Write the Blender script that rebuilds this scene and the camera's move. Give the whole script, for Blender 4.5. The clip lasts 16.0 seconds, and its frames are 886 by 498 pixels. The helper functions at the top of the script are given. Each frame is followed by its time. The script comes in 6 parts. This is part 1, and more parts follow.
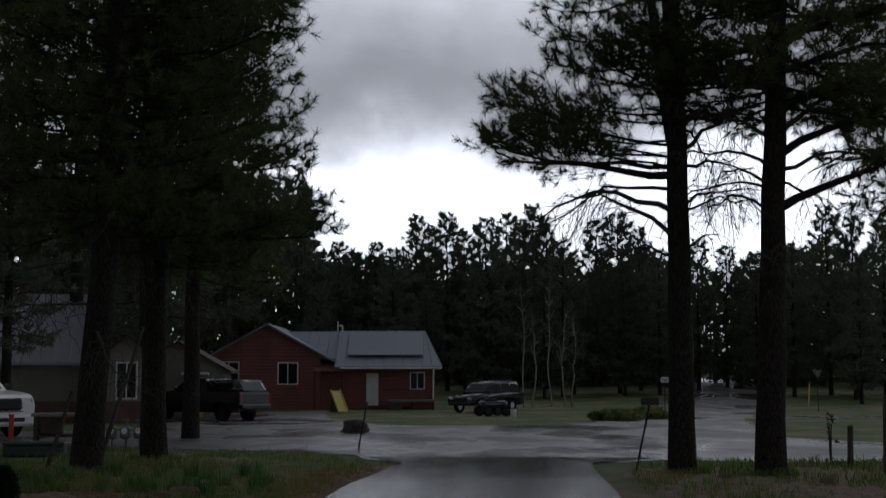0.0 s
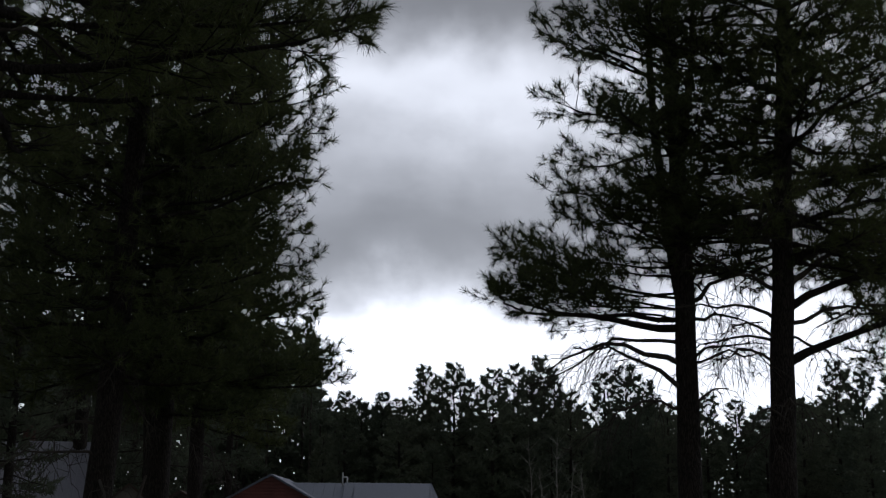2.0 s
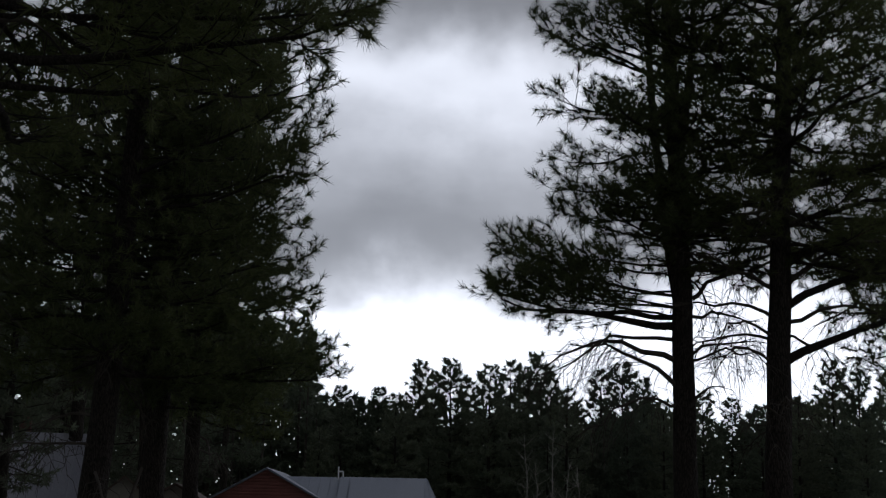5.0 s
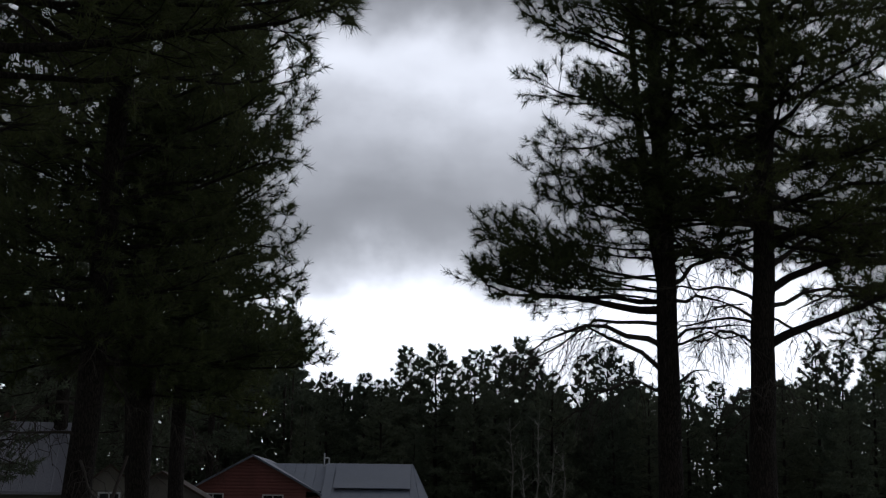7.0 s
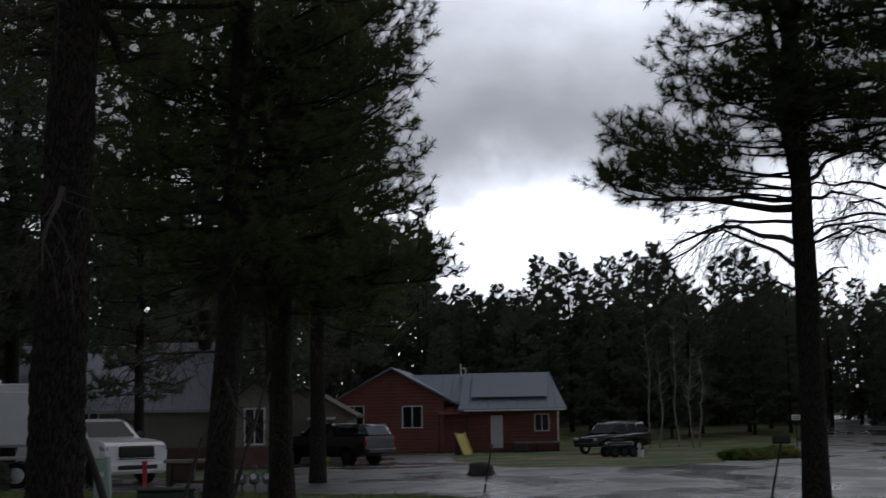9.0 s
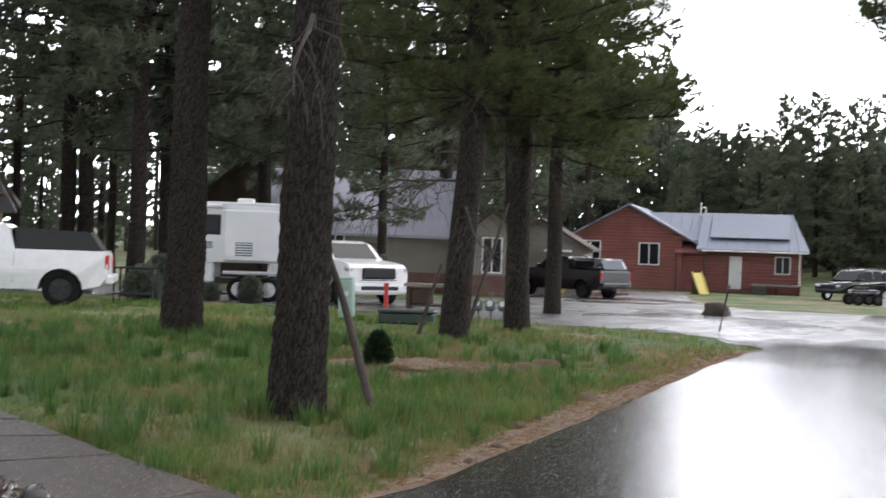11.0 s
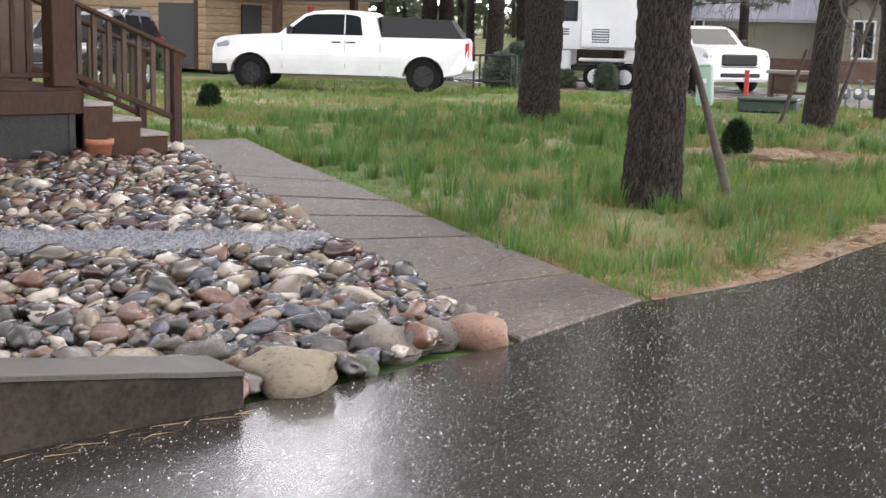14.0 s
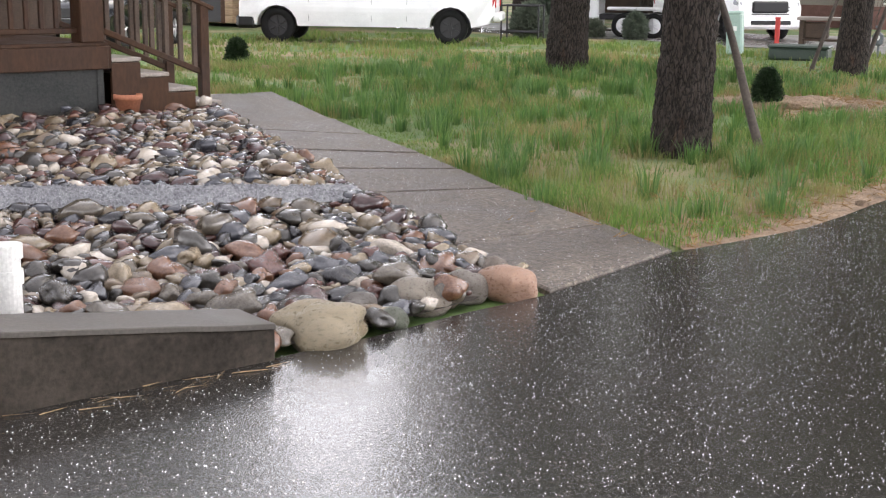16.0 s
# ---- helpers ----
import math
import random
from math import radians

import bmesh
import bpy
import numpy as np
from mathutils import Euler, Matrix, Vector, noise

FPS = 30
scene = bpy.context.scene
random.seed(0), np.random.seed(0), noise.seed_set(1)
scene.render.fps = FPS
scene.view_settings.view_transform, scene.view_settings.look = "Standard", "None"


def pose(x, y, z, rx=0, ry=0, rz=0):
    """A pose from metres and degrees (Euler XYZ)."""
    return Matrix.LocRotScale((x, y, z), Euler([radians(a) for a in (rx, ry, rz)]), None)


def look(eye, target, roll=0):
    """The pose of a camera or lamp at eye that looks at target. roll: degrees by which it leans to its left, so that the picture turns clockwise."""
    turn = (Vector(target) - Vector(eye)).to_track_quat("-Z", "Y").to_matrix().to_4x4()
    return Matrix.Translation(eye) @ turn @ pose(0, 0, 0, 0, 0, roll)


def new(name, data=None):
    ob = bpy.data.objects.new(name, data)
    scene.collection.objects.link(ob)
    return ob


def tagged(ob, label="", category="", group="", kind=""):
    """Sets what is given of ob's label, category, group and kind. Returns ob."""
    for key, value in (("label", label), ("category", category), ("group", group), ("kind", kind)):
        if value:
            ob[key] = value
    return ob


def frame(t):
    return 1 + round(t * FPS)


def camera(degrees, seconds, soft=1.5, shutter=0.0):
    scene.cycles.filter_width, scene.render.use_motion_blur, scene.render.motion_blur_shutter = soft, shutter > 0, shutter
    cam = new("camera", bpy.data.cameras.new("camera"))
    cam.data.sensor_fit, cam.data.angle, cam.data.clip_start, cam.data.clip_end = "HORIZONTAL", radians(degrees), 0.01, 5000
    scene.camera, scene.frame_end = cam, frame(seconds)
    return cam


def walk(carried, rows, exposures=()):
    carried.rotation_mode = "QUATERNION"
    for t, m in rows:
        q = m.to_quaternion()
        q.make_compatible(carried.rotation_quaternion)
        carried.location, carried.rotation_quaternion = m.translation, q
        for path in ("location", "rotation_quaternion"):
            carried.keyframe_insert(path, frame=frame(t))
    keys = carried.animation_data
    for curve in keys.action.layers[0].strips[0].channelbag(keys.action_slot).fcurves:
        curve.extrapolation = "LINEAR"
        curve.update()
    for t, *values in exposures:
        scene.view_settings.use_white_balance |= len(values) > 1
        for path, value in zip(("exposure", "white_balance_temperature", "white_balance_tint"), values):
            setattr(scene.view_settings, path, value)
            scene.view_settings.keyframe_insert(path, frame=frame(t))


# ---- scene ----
EYE = (0.0, 0.0, 1.6)
cam = camera(38.0, 16.0, soft=1.2, shutter=0.4)
# seconds, yaw, pitch, roll of a camera held in the hand in the middle of a driveway
TURNS = [
    (0, 0.00, 5.60, 0.00),
    (0.5, -0.12, 8.15, -0.09),
    (1, -0.06, 10.55, -0.46),
    (1.5, 0.07, 11.41, -0.95),
    (2, 0.25, 12.29, -0.69),
    (2.5, 0.27, 12.86, -0.71),
    (3, 0.34, 12.89, -1.38),
    (3.5, -0.10, 12.48, -1.26),
    (4, 0.05, 12.30, -1.25),
    (6.5, -0.14, 11.62, -1.04),
    (7, -0.56, 11.47, -0.71),
    (7.5, -0.71, 11.34, -0.38),
    (8, -0.17, 10.89, 0.28),
    (8.5, 2.41, 8.99, 0.79),
    (9, 5.49, 7.49, 0.90),
    (11.5, 19.51, -1.78, -2.11),
    (12, 23.87, -3.47, -1.74),
    (12.5, 28.04, -5.75, -1.72),
    (13, 29.54, -6.50, -1.71),
    (13.5, 29.69, -7.98, -1.33),
    (14, 31.64, -9.91, -1.36),
    (14.5, 32.58, -10.61, -0.73),
    (15, 33.00, -11.39, -1.06),
    (15.5, 33.19, -12.03, -0.70),
    (16, 32.81, -12.06, -0.63),
]
EXPOSURES = [(0, -3.62, 6500, 10), (8.0, -3.62, 6500, 10), (9.2, -3.25, 6500, 10), (10.4, -1.8, 6700, 11), (11.3, -0.3, 6950, 12), (12.0, -0.02, 7050, 13), (13.0, 0.1, 7100, 13), (14.5, 0.12, 7200, 14), (16, 0.12, 7200, 14)]
walk(cam, [(t, pose(*EYE, 90 + p, r, y)) for t, y, p, r in TURNS], EXPOSURES)

# ---- world and light ----
world = bpy.data.worlds.new("overcast_sky")
scene.world = world
world.use_nodes = True


def sky_nodes():
    nt = world.node_tree
    N, L = nt.nodes, nt.links
    N.clear()
    out, bg = N.new("ShaderNodeOutputWorld"), N.new("ShaderNodeBackground")
    tc, sep = N.new("ShaderNodeTexCoord"), N.new("ShaderNodeSeparateXYZ")
    L.new(tc.outputs["Generated"], sep.inputs[0])

    def mth(op, a, b=None, clamp=False):
        n = N.new("ShaderNodeMath")
        n.operation, n.use_clamp = op, clamp
        for k, v in enumerate((a, b)):
            if v is None:
                continue
            if isinstance(v, (int, float)):
                n.inputs[k].default_value = v
            else:
                L.new(v, n.inputs[k])
        return n.outputs[0]

    # cloud deck: a flat layer, so the pattern grows finer towards the horizon
    zz = mth("ADD", mth("MAXIMUM", sep.outputs[2], 0.0), 0.16)
    comb = N.new("ShaderNodeCombineXYZ")
    L.new(mth("DIVIDE", sep.outputs[0], zz), comb.inputs[0])
    L.new(mth("DIVIDE", sep.outputs[1], zz), comb.inputs[1])
    big = N.new("ShaderNodeTexNoise")
    big.inputs["Scale"].default_value, big.inputs["Detail"].default_value, big.inputs["Roughness"].default_value = 1.1, 6, 0.55
    L.new(comb.outputs[0], big.inputs["Vector"])
    fine = N.new("ShaderNodeTexNoise")
    fine.inputs["Scale"].default_value, fine.inputs["Detail"].default_value = 9.0, 6
    L.new(tc.outputs["Generated"], fine.inputs["Vector"])
    wob = mth("MULTIPLY", mth("SUBTRACT", fine.outputs[0], 0.5), 0.10)
    wob2 = mth("MULTIPLY", mth("SUBTRACT", big.outputs[0], 0.5), 0.06)
    lev = mth("ADD", mth("ADD", sep.outputs[2], wob), wob2)
    ramp = N.new("ShaderNodeValToRGB")
    ramp.color_ramp.interpolation = "B_SPLINE"
    stops = [(0.0, 1.0), (0.165, 0.97), (0.182, 0.50), (0.205, 0.21), (0.235, 0.20), (0.27, 0.33), (0.30, 0.42), (0.332, 0.74), (0.358, 0.36), (0.385, 0.12), (0.47, 0.10), (0.62, 0.20), (1.0, 0.24)]
    el = ramp.color_ramp.elements
    el[0].position, el[1].position = stops[0][0], stops[-1][0]
    for p, v in stops[1:-1]:
        el.new(p)
    for e, (p, v) in zip(el, stops):
        e.position, e.color = p, (v, v, v * 1.0, 1)
    L.new(lev, ramp.inputs[0])
    tone = mth("MULTIPLY", ramp.outputs[0], mth("ADD", mth("MULTIPLY", big.outputs[0], 0.9), 0.55))
    # brighter break in the clouds low ahead
    ahead = mth("MULTIPLY", mth("ADD", sep.outputs[1], 0.1), 1.6, True)
    amp = mth("ADD", mth("MULTIPLY", ahead, 11.0), 6.6)
    tone = mth("MULTIPLY", tone, amp)
    tint = N.new("ShaderNodeMix")
    tint.data_type = "RGBA"
    tint.inputs[0].default_value = 1.0
    tint.blend_type = "MULTIPLY"
    tint.inputs[7].default_value = (0.93, 0.98, 1.11, 1)
    L.new(tone, tint.inputs[6])
    # the clear-sky light behind the clouds
    sky = N.new("ShaderNodeTexSky")
    sky.sky_type, sky.sun_disc, sky.sun_elevation, sky.sun_rotation = "NISHITA", False, radians(38), radians(20)
    sc = N.new("ShaderNodeMix")
    sc.data_type, sc.blend_type = "RGBA", "ADD"
    sc.inputs[0].default_value = 0.05
    L.new(tint.outputs[2], sc.inputs[6])
    L.new(sky.outputs[0], sc.inputs[7])
    L.new(sc.outputs[2], bg.inputs[0])
    bg.inputs[1].default_value = 1.0
    L.new(bg.outputs[0], out.inputs[0])


sky_nodes()
sun = new("sun", bpy.data.lights.new("sun", "SUN"))
sun.data.energy, sun.data.angle, sun.data.color = 0.8, radians(25), (1.0, 0.97, 0.92)
sun.matrix_world = look((0, 0, 50), (-12, -38, 0))


# ---- materials ----
def material(name, rough=0.7, metal=0.0, coat=0.0):
    m = bpy.data.materials.new(name)
    m.use_nodes = True
    b = m.node_tree.nodes["Principled BSDF"]
    b.inputs["Roughness"].default_value, b.inputs["Metallic"].default_value = rough, metal
    b.inputs["Coat Weight"].default_value = coat
    return m, m.node_tree.nodes, m.node_tree.links, b


def noise_node(N, L, scale, detail=5, rough=0.55, stretch=None, coord="Object"):
    tc, mp, n = N.new("ShaderNodeTexCoord"), N.new("ShaderNodeMapping"), N.new("ShaderNodeTexNoise")
    L.new(tc.outputs[coord], mp.inputs[0])
    if stretch:
        mp.inputs["Scale"].default_value = stretch
    L.new(mp.outputs[0], n.inputs["Vector"])
    n.inputs["Scale"].default_value, n.inputs["Detail"].default_value, n.inputs["Roughness"].default_value = scale, detail, rough
    return n.outputs[0]


def ramp_node(N, L, fac, stops):
    r = N.new("ShaderNodeValToRGB")
    el = r.color_ramp.elements
    while len(el) < len(stops):
        el.new(0.5)
    for e, (p, c) in zip(el, stops):
        e.position, e.color = p, (*c, 1) if len(c) == 3 else c
    L.new(fac, r.inputs[0])
    return r.outputs[0]


def mix_node(N, L, fac, a, b, mode="MIX"):
    m = N.new("ShaderNodeMix")
    m.data_type, m.blend_type = "RGBA", mode
    for k, v in ((0, fac), (6, a), (7, b)):
        if isinstance(v, (int, float)):
            m.inputs[k].default_value = v
        elif isinstance(v, tuple):
            m.inputs[k].default_value = (*v, 1)
        else:
            L.new(v, m.inputs[k])
    return m.outputs[2]


def bump_node(N, L, b, height, strength, dist=0.02):
    n = N.new("ShaderNodeBump")
    n.inputs["Strength"].default_value, n.inputs["Distance"].default_value = strength, dist
    L.new(height, n.inputs["Height"])
    L.new(n.outputs[0], b.inputs["Normal"])


def surface(name, dark, light, scale=3.0, rough=0.7, rough2=None, fine=40.0, bump=0.3, dist=0.01, metal=0.0, coat=0.0, stretch=None, vary=0.0, spec=0.4):
    """A grained surface: two scales of variation, a bump, and a roughness that follows the stains."""
    m, N, L, b = material(name, rough, metal, coat)
    big, small = noise_node(N, L, scale, 5, 0.6, stretch), noise_node(N, L, fine, 4, 0.6, stretch)
    c = ramp_node(N, L, big, [(0.3, dark), (0.7, light)])
    c = mix_node(N, L, 0.35, c, ramp_node(N, L, small, [(0.3, tuple(0.55 * v for v in dark)), (0.7, tuple(min(1, 1.25 * v) for v in light))]))
    if vary:
        oi = N.new("ShaderNodeObjectInfo")
        c = mix_node(N, L, 1.0, c, ramp_node(N, L, oi.outputs["Random"], [(0, (1 - vary,) * 3), (1, (1 + vary,) * 3)]), "MULTIPLY")
    L.new(c, b.inputs["Base Color"])
    if rough2 is not None:
        r = N.new("ShaderNodeMapRange")
        r.inputs[1].default_value, r.inputs[2].default_value, r.inputs[3].default_value, r.inputs[4].default_value = 0.35, 0.65, rough, rough2
        L.new(big, r.inputs[0])
        L.new(r.outputs[0], b.inputs["Roughness"])
    b.inputs["Specular IOR Level"].default_value = spec
    bump_node(N, L, b, small, bump, dist)
    return m


def plain(name, col, rough=0.5, metal=0.0, coat=0.0):
    return surface(name, tuple(0.88 * v for v in col), tuple(min(1, 1.06 * v) for v in col), 2.0, rough, None, 60, 0.06, 0.003, metal, coat)


def wet_asphalt():
    m, N, L, b = material("wet_asphalt", 0.2)
    big, grain, mid = noise_node(N, L, 0.6, 5, 0.55, (1.5, 0.6, 1)), noise_node(N, L, 90, 3, 0.7), noise_node(N, L, 5.0, 4, 0.6)
    c = ramp_node(N, L, grain, [(0.35, (0.014, 0.013, 0.012)), (0.60, (0.04, 0.037, 0.034)), (0.72, (0.15, 0.14, 0.125))])
    c = mix_node(N, L, 0.5, c, ramp_node(N, L, mid, [(0.3, (0.6, 0.6, 0.6)), (0.7, (1.1, 1.08, 1.05))]), "MULTIPLY")
    L.new(c, b.inputs["Base Color"])
    L.new(ramp_node(N, L, big, [(0.40, (0.03,) * 3), (0.62, (0.12,) * 3)]), b.inputs["Roughness"])
    ad = N.new("ShaderNodeMath")
    ad.operation = "MULTIPLY_ADD"
    L.new(mid, ad.inputs[0])
    ad.inputs[1].default_value = 1.5
    L.new(grain, ad.inputs[2])
    rip = N.new("ShaderNodeMath")
    rip.operation = "MULTIPLY_ADD"
    L.new(noise_node(N, L, 13, 2, 0.5), rip.inputs[0])
    rip.inputs[1].default_value = 1.0
    L.new(ad.outputs[0], rip.inputs[2])
    bump_node(N, L, b, rip.outputs[0], 0.34, 0.004)
    b.inputs["Specular IOR Level"].default_value = 0.5
    return m


def wet_gravel_road():
    m, N, L, b = material("wet_gravel_road", 0.35)
    big, grain, mid = noise_node(N, L, 0.16, 5, 0.6, (1, 0.5, 1)), noise_node(N, L, 45, 4, 0.7), noise_node(N, L, 1.6, 5, 0.65)
    c = ramp_node(N, L, grain, [(0.3, (0.06, 0.056, 0.052)), (0.7, (0.20, 0.19, 0.178))])
    c = mix_node(N, L, 0.7, c, ramp_node(N, L, mid, [(0.3, (0.55, 0.53, 0.52)), (0.7, (1.1, 1.08, 1.06))]), "MULTIPLY")
    L.new(c, b.inputs["Base Color"])
    r = ramp_node(N, L, big, [(0.42, (0.12,) * 3), (0.6, (0.55,) * 3)])
    L.new(r, b.inputs["Roughness"])
    bump_node(N, L, b, mid, 0.9, 0.05)
    return m


def wet_concrete():
    m, N, L, b = material("wet_concrete", 0.3)
    big, grain = noise_node(N, L, 1.4, 6, 0.65), noise_node(N, L, 48, 4, 0.75)
    c = ramp_node(N, L, big, [(0.3, (0.045, 0.037, 0.030)), (0.55, (0.095, 0.080, 0.066)), (0.75, (0.15, 0.13, 0.108))])
    c = mix_node(N, L, 0.8, c, ramp_node(N, L, grain, [(0.36, (0.35, 0.34, 0.33)), (0.52, (0.9, 0.88, 0.86)), (0.66, (2.3, 2.25, 2.2))]), "MULTIPLY")
    c = mix_node(N, L, 0.8, c, ramp_node(N, L, noise_node(N, L, 19, 4, 0.7), [(0.34, (0.5, 0.48, 0.46)), (0.66, (1.55, 1.52, 1.5))]), "MULTIPLY")
    L.new(c, b.inputs["Base Color"])
    L.new(ramp_node(N, L, big, [(0.3, (0.36,) * 3), (0.65, (0.6,) * 3)]), b.inputs["Roughness"])
    b.inputs["Specular IOR Level"].default_value = 0.32
    bump_node(N, L, b, grain, 1.0, 0.012)
    return m


def soil_and_turf():
    m, N, L, b = material("soil_and_turf", 0.85)
    patch, mid, grain = noise_node(N, L, 0.32, 5, 0.6), noise_node(N, L, 2.2, 5, 0.6), noise_node(N, L, 38, 4, 0.7)
    green = ramp_node(N, L, mid, [(0.3, (0.045, 0.095, 0.018)), (0.7, (0.10, 0.165, 0.04))])
    straw = ramp_node(N, L, grain, [(0.3, (0.14, 0.095, 0.055)), (0.7, (0.36, 0.27, 0.165))])
    c = mix_node(N, L, ramp_node(N, L, patch, [(0.47, (0, 0, 0)), (0.63, (1, 1, 1))]), green, straw)
    c = mix_node(N, L, 0.6, c, ramp_node(N, L, grain, [(0.25, (0.5, 0.48, 0.45)), (0.75, (1.3, 1.28, 1.2))]), "MULTIPLY")
    L.new(c, b.inputs["Base Color"])
    bump_node(N, L, b, grain, 0.7, 0.03)
    return m


def bark():
    m, N, L, b = material("pine_bark", 0.85)
    tc, mp, v, wob = N.new("ShaderNodeTexCoord"), N.new("ShaderNodeMapping"), N.new("ShaderNodeTexVoronoi"), N.new("ShaderNodeTexNoise")
    L.new(tc.outputs["Object"], mp.inputs[0])
    mp.inputs["Scale"].default_value = (27, 27, 7.0)
    wob.inputs["Scale"].default_value, wob.inputs["Detail"].default_value = 1.3, 5
    L.new(mp.outputs[0], wob.inputs["Vector"])
    mx = N.new("ShaderNodeVectorMath")
    mx.operation = "MULTIPLY_ADD"
    L.new(wob.outputs["Color"], mx.inputs[0])
    mx.inputs[1].default_value = (1.5, 1.5, 1.5)
    L.new(mp.outputs[0], mx.inputs[2])
    L.new(mx.outputs[0], v.inputs["Vector"])
    v.feature = "DISTANCE_TO_EDGE"
    v.inputs["Scale"].default_value = 1.0
    mid = noise_node(N, L, 1.9, 5, 0.65, (1, 1, 0.35))
    fine = noise_node(N, L, 34, 5, 0.7, (1, 1, 0.3))
    c = ramp_node(N, L, v.outputs["Distance"], [(0.01, (0.012, 0.010, 0.009)), (0.16, (0.052, 0.042, 0.035))])
    red = ramp_node(N, L, fine, [(0.3, (0.07, 0.035, 0.022)), (0.7, (0.30, 0.125, 0.055))])
    c = mix_node(N, L, ramp_node(N, L, mid, [(0.62, (0, 0, 0)), (0.78, (0.6, 0.6, 0.6))]), c, red)
    c = mix_node(N, L, 0.9, c, ramp_node(N, L, fine, [(0.25, (0.4, 0.4, 0.4)), (0.75, (1.5, 1.5, 1.5))]), "MULTIPLY")
    L.new(c, b.inputs["Base Color"])
    ad = N.new("ShaderNodeMath")
    ad.operation = "MULTIPLY_ADD"
    L.new(fine, ad.inputs[0])
    ad.inputs[1].default_value = 0.5
    L.new(v.outputs["Distance"], ad.inputs[2])
    bump_node(N, L, b, ad.outputs[0], 1.0, 0.06)
    b.inputs["Specular IOR Level"].default_value = 0.15
    return m


def leafy(name, dark, light, rough=0.55, patch=None):
    m, N, L, b = material(name, rough)
    g = N.new("ShaderNodeNewGeometry")
    c = ramp_node(N, L, g.outputs["Random Per Island"], [(0.0, dark), (1.0, light)])
    big = noise_node(N, L, 0.5, 4, 0.6)
    c = mix_node(N, L, 0.7, c, ramp_node(N, L, big, [(0.3, (0.65, 0.65, 0.6)), (0.7, (1.2, 1.15, 1.0))]), "MULTIPLY")
    if patch:
        spots = noise_node(N, L, 0.7, 5, 0.7)
        c = mix_node(N, L, ramp_node(N, L, spots, [(0.48, (0, 0, 0)), (0.66, (0.85, 0.85, 0.85))]), c, patch)
    oi = N.new("ShaderNodeObjectInfo")
    c = mix_node(N, L, 1.0, c, ramp_node(N, L, oi.outputs["Random"], [(0, (0.75, 0.8, 0.75)), (1, (1.15, 1.1, 1.0))]), "MULTIPLY")
    L.new(c, b.inputs["Base Color"])
    tr, mx = N.new("ShaderNodeBsdfTranslucent"), N.new("ShaderNodeMixShader")
    L.new(c, tr.inputs["Color"])
    mx.inputs[0].default_value = 0.5
    L.new(b.outputs[0], mx.inputs[1])
    L.new(tr.outputs[0], mx.inputs[2])
    L.new(mx.outputs[0], N["Material Output"].inputs["Surface"])
    return m


def stone_mat():
    m, N, L, b = material("wet_river_stone", 0.25)
    oi, g = N.new("ShaderNodeObjectInfo"), N.new("ShaderNodeNewGeometry")
    ad = N.new("ShaderNodeMath")
    ad.operation = "FRACT"
    sm = N.new("ShaderNodeMath")
    L.new(oi.outputs["Random"], sm.inputs[0])
    L.new(g.outputs["Random Per Island"], sm.inputs[1])
    L.new(sm.outputs[0], ad.inputs[0])
    cols = [(0.042, 0.038, 0.034), (0.12, 0.088, 0.060), (0.018, 0.018, 0.021), (0.068, 0.028, 0.023), (0.18, 0.14, 0.092), (0.046, 0.048, 0.058), (0.115, 0.055, 0.033), (0.36, 0.32, 0.27), (0.028, 0.025, 0.021), (0.076, 0.064, 0.050), (0.043, 0.022, 0.022), (0.135, 0.104, 0.068)]
    r = N.new("ShaderNodeValToRGB")
    r.color_ramp.interpolation = "CONSTANT"
    el = r.color_ramp.elements
    while len(el) < len(cols):
        el.new(0.5)
    for k, (e, c) in enumerate(zip(el, cols)):
        e.position, e.color = k / len(cols), (*c, 1)
    L.new(ad.outputs[0], r.inputs[0])
    mid, fine = noise_node(N, L, 9, 5, 0.6), noise_node(N, L, 75, 4, 0.7)
    c = mix_node(N, L, 0.8, r.outputs[0], ramp_node(N, L, mid, [(0.3, (0.6, 0.58, 0.57)), (0.7, (1.3, 1.28, 1.25))]), "MULTIPLY")
    c = mix_node(N, L, 0.6, c, ramp_node(N, L, fine, [(0.3, (0.65, 0.65, 0.65)), (0.7, (1.25, 1.25, 1.25))]), "MULTIPLY")
    L.new(c, b.inputs["Base Color"])
    L.new(ramp_node(N, L, mid, [(0.35, (0.05,) * 3), (0.65, (0.24,) * 3)]), b.inputs["Roughness"])
    bump_node(N, L, b, fine, 0.25, 0.006)
    b.inputs["Specular IOR Level"].default_value = 0.6
    return m


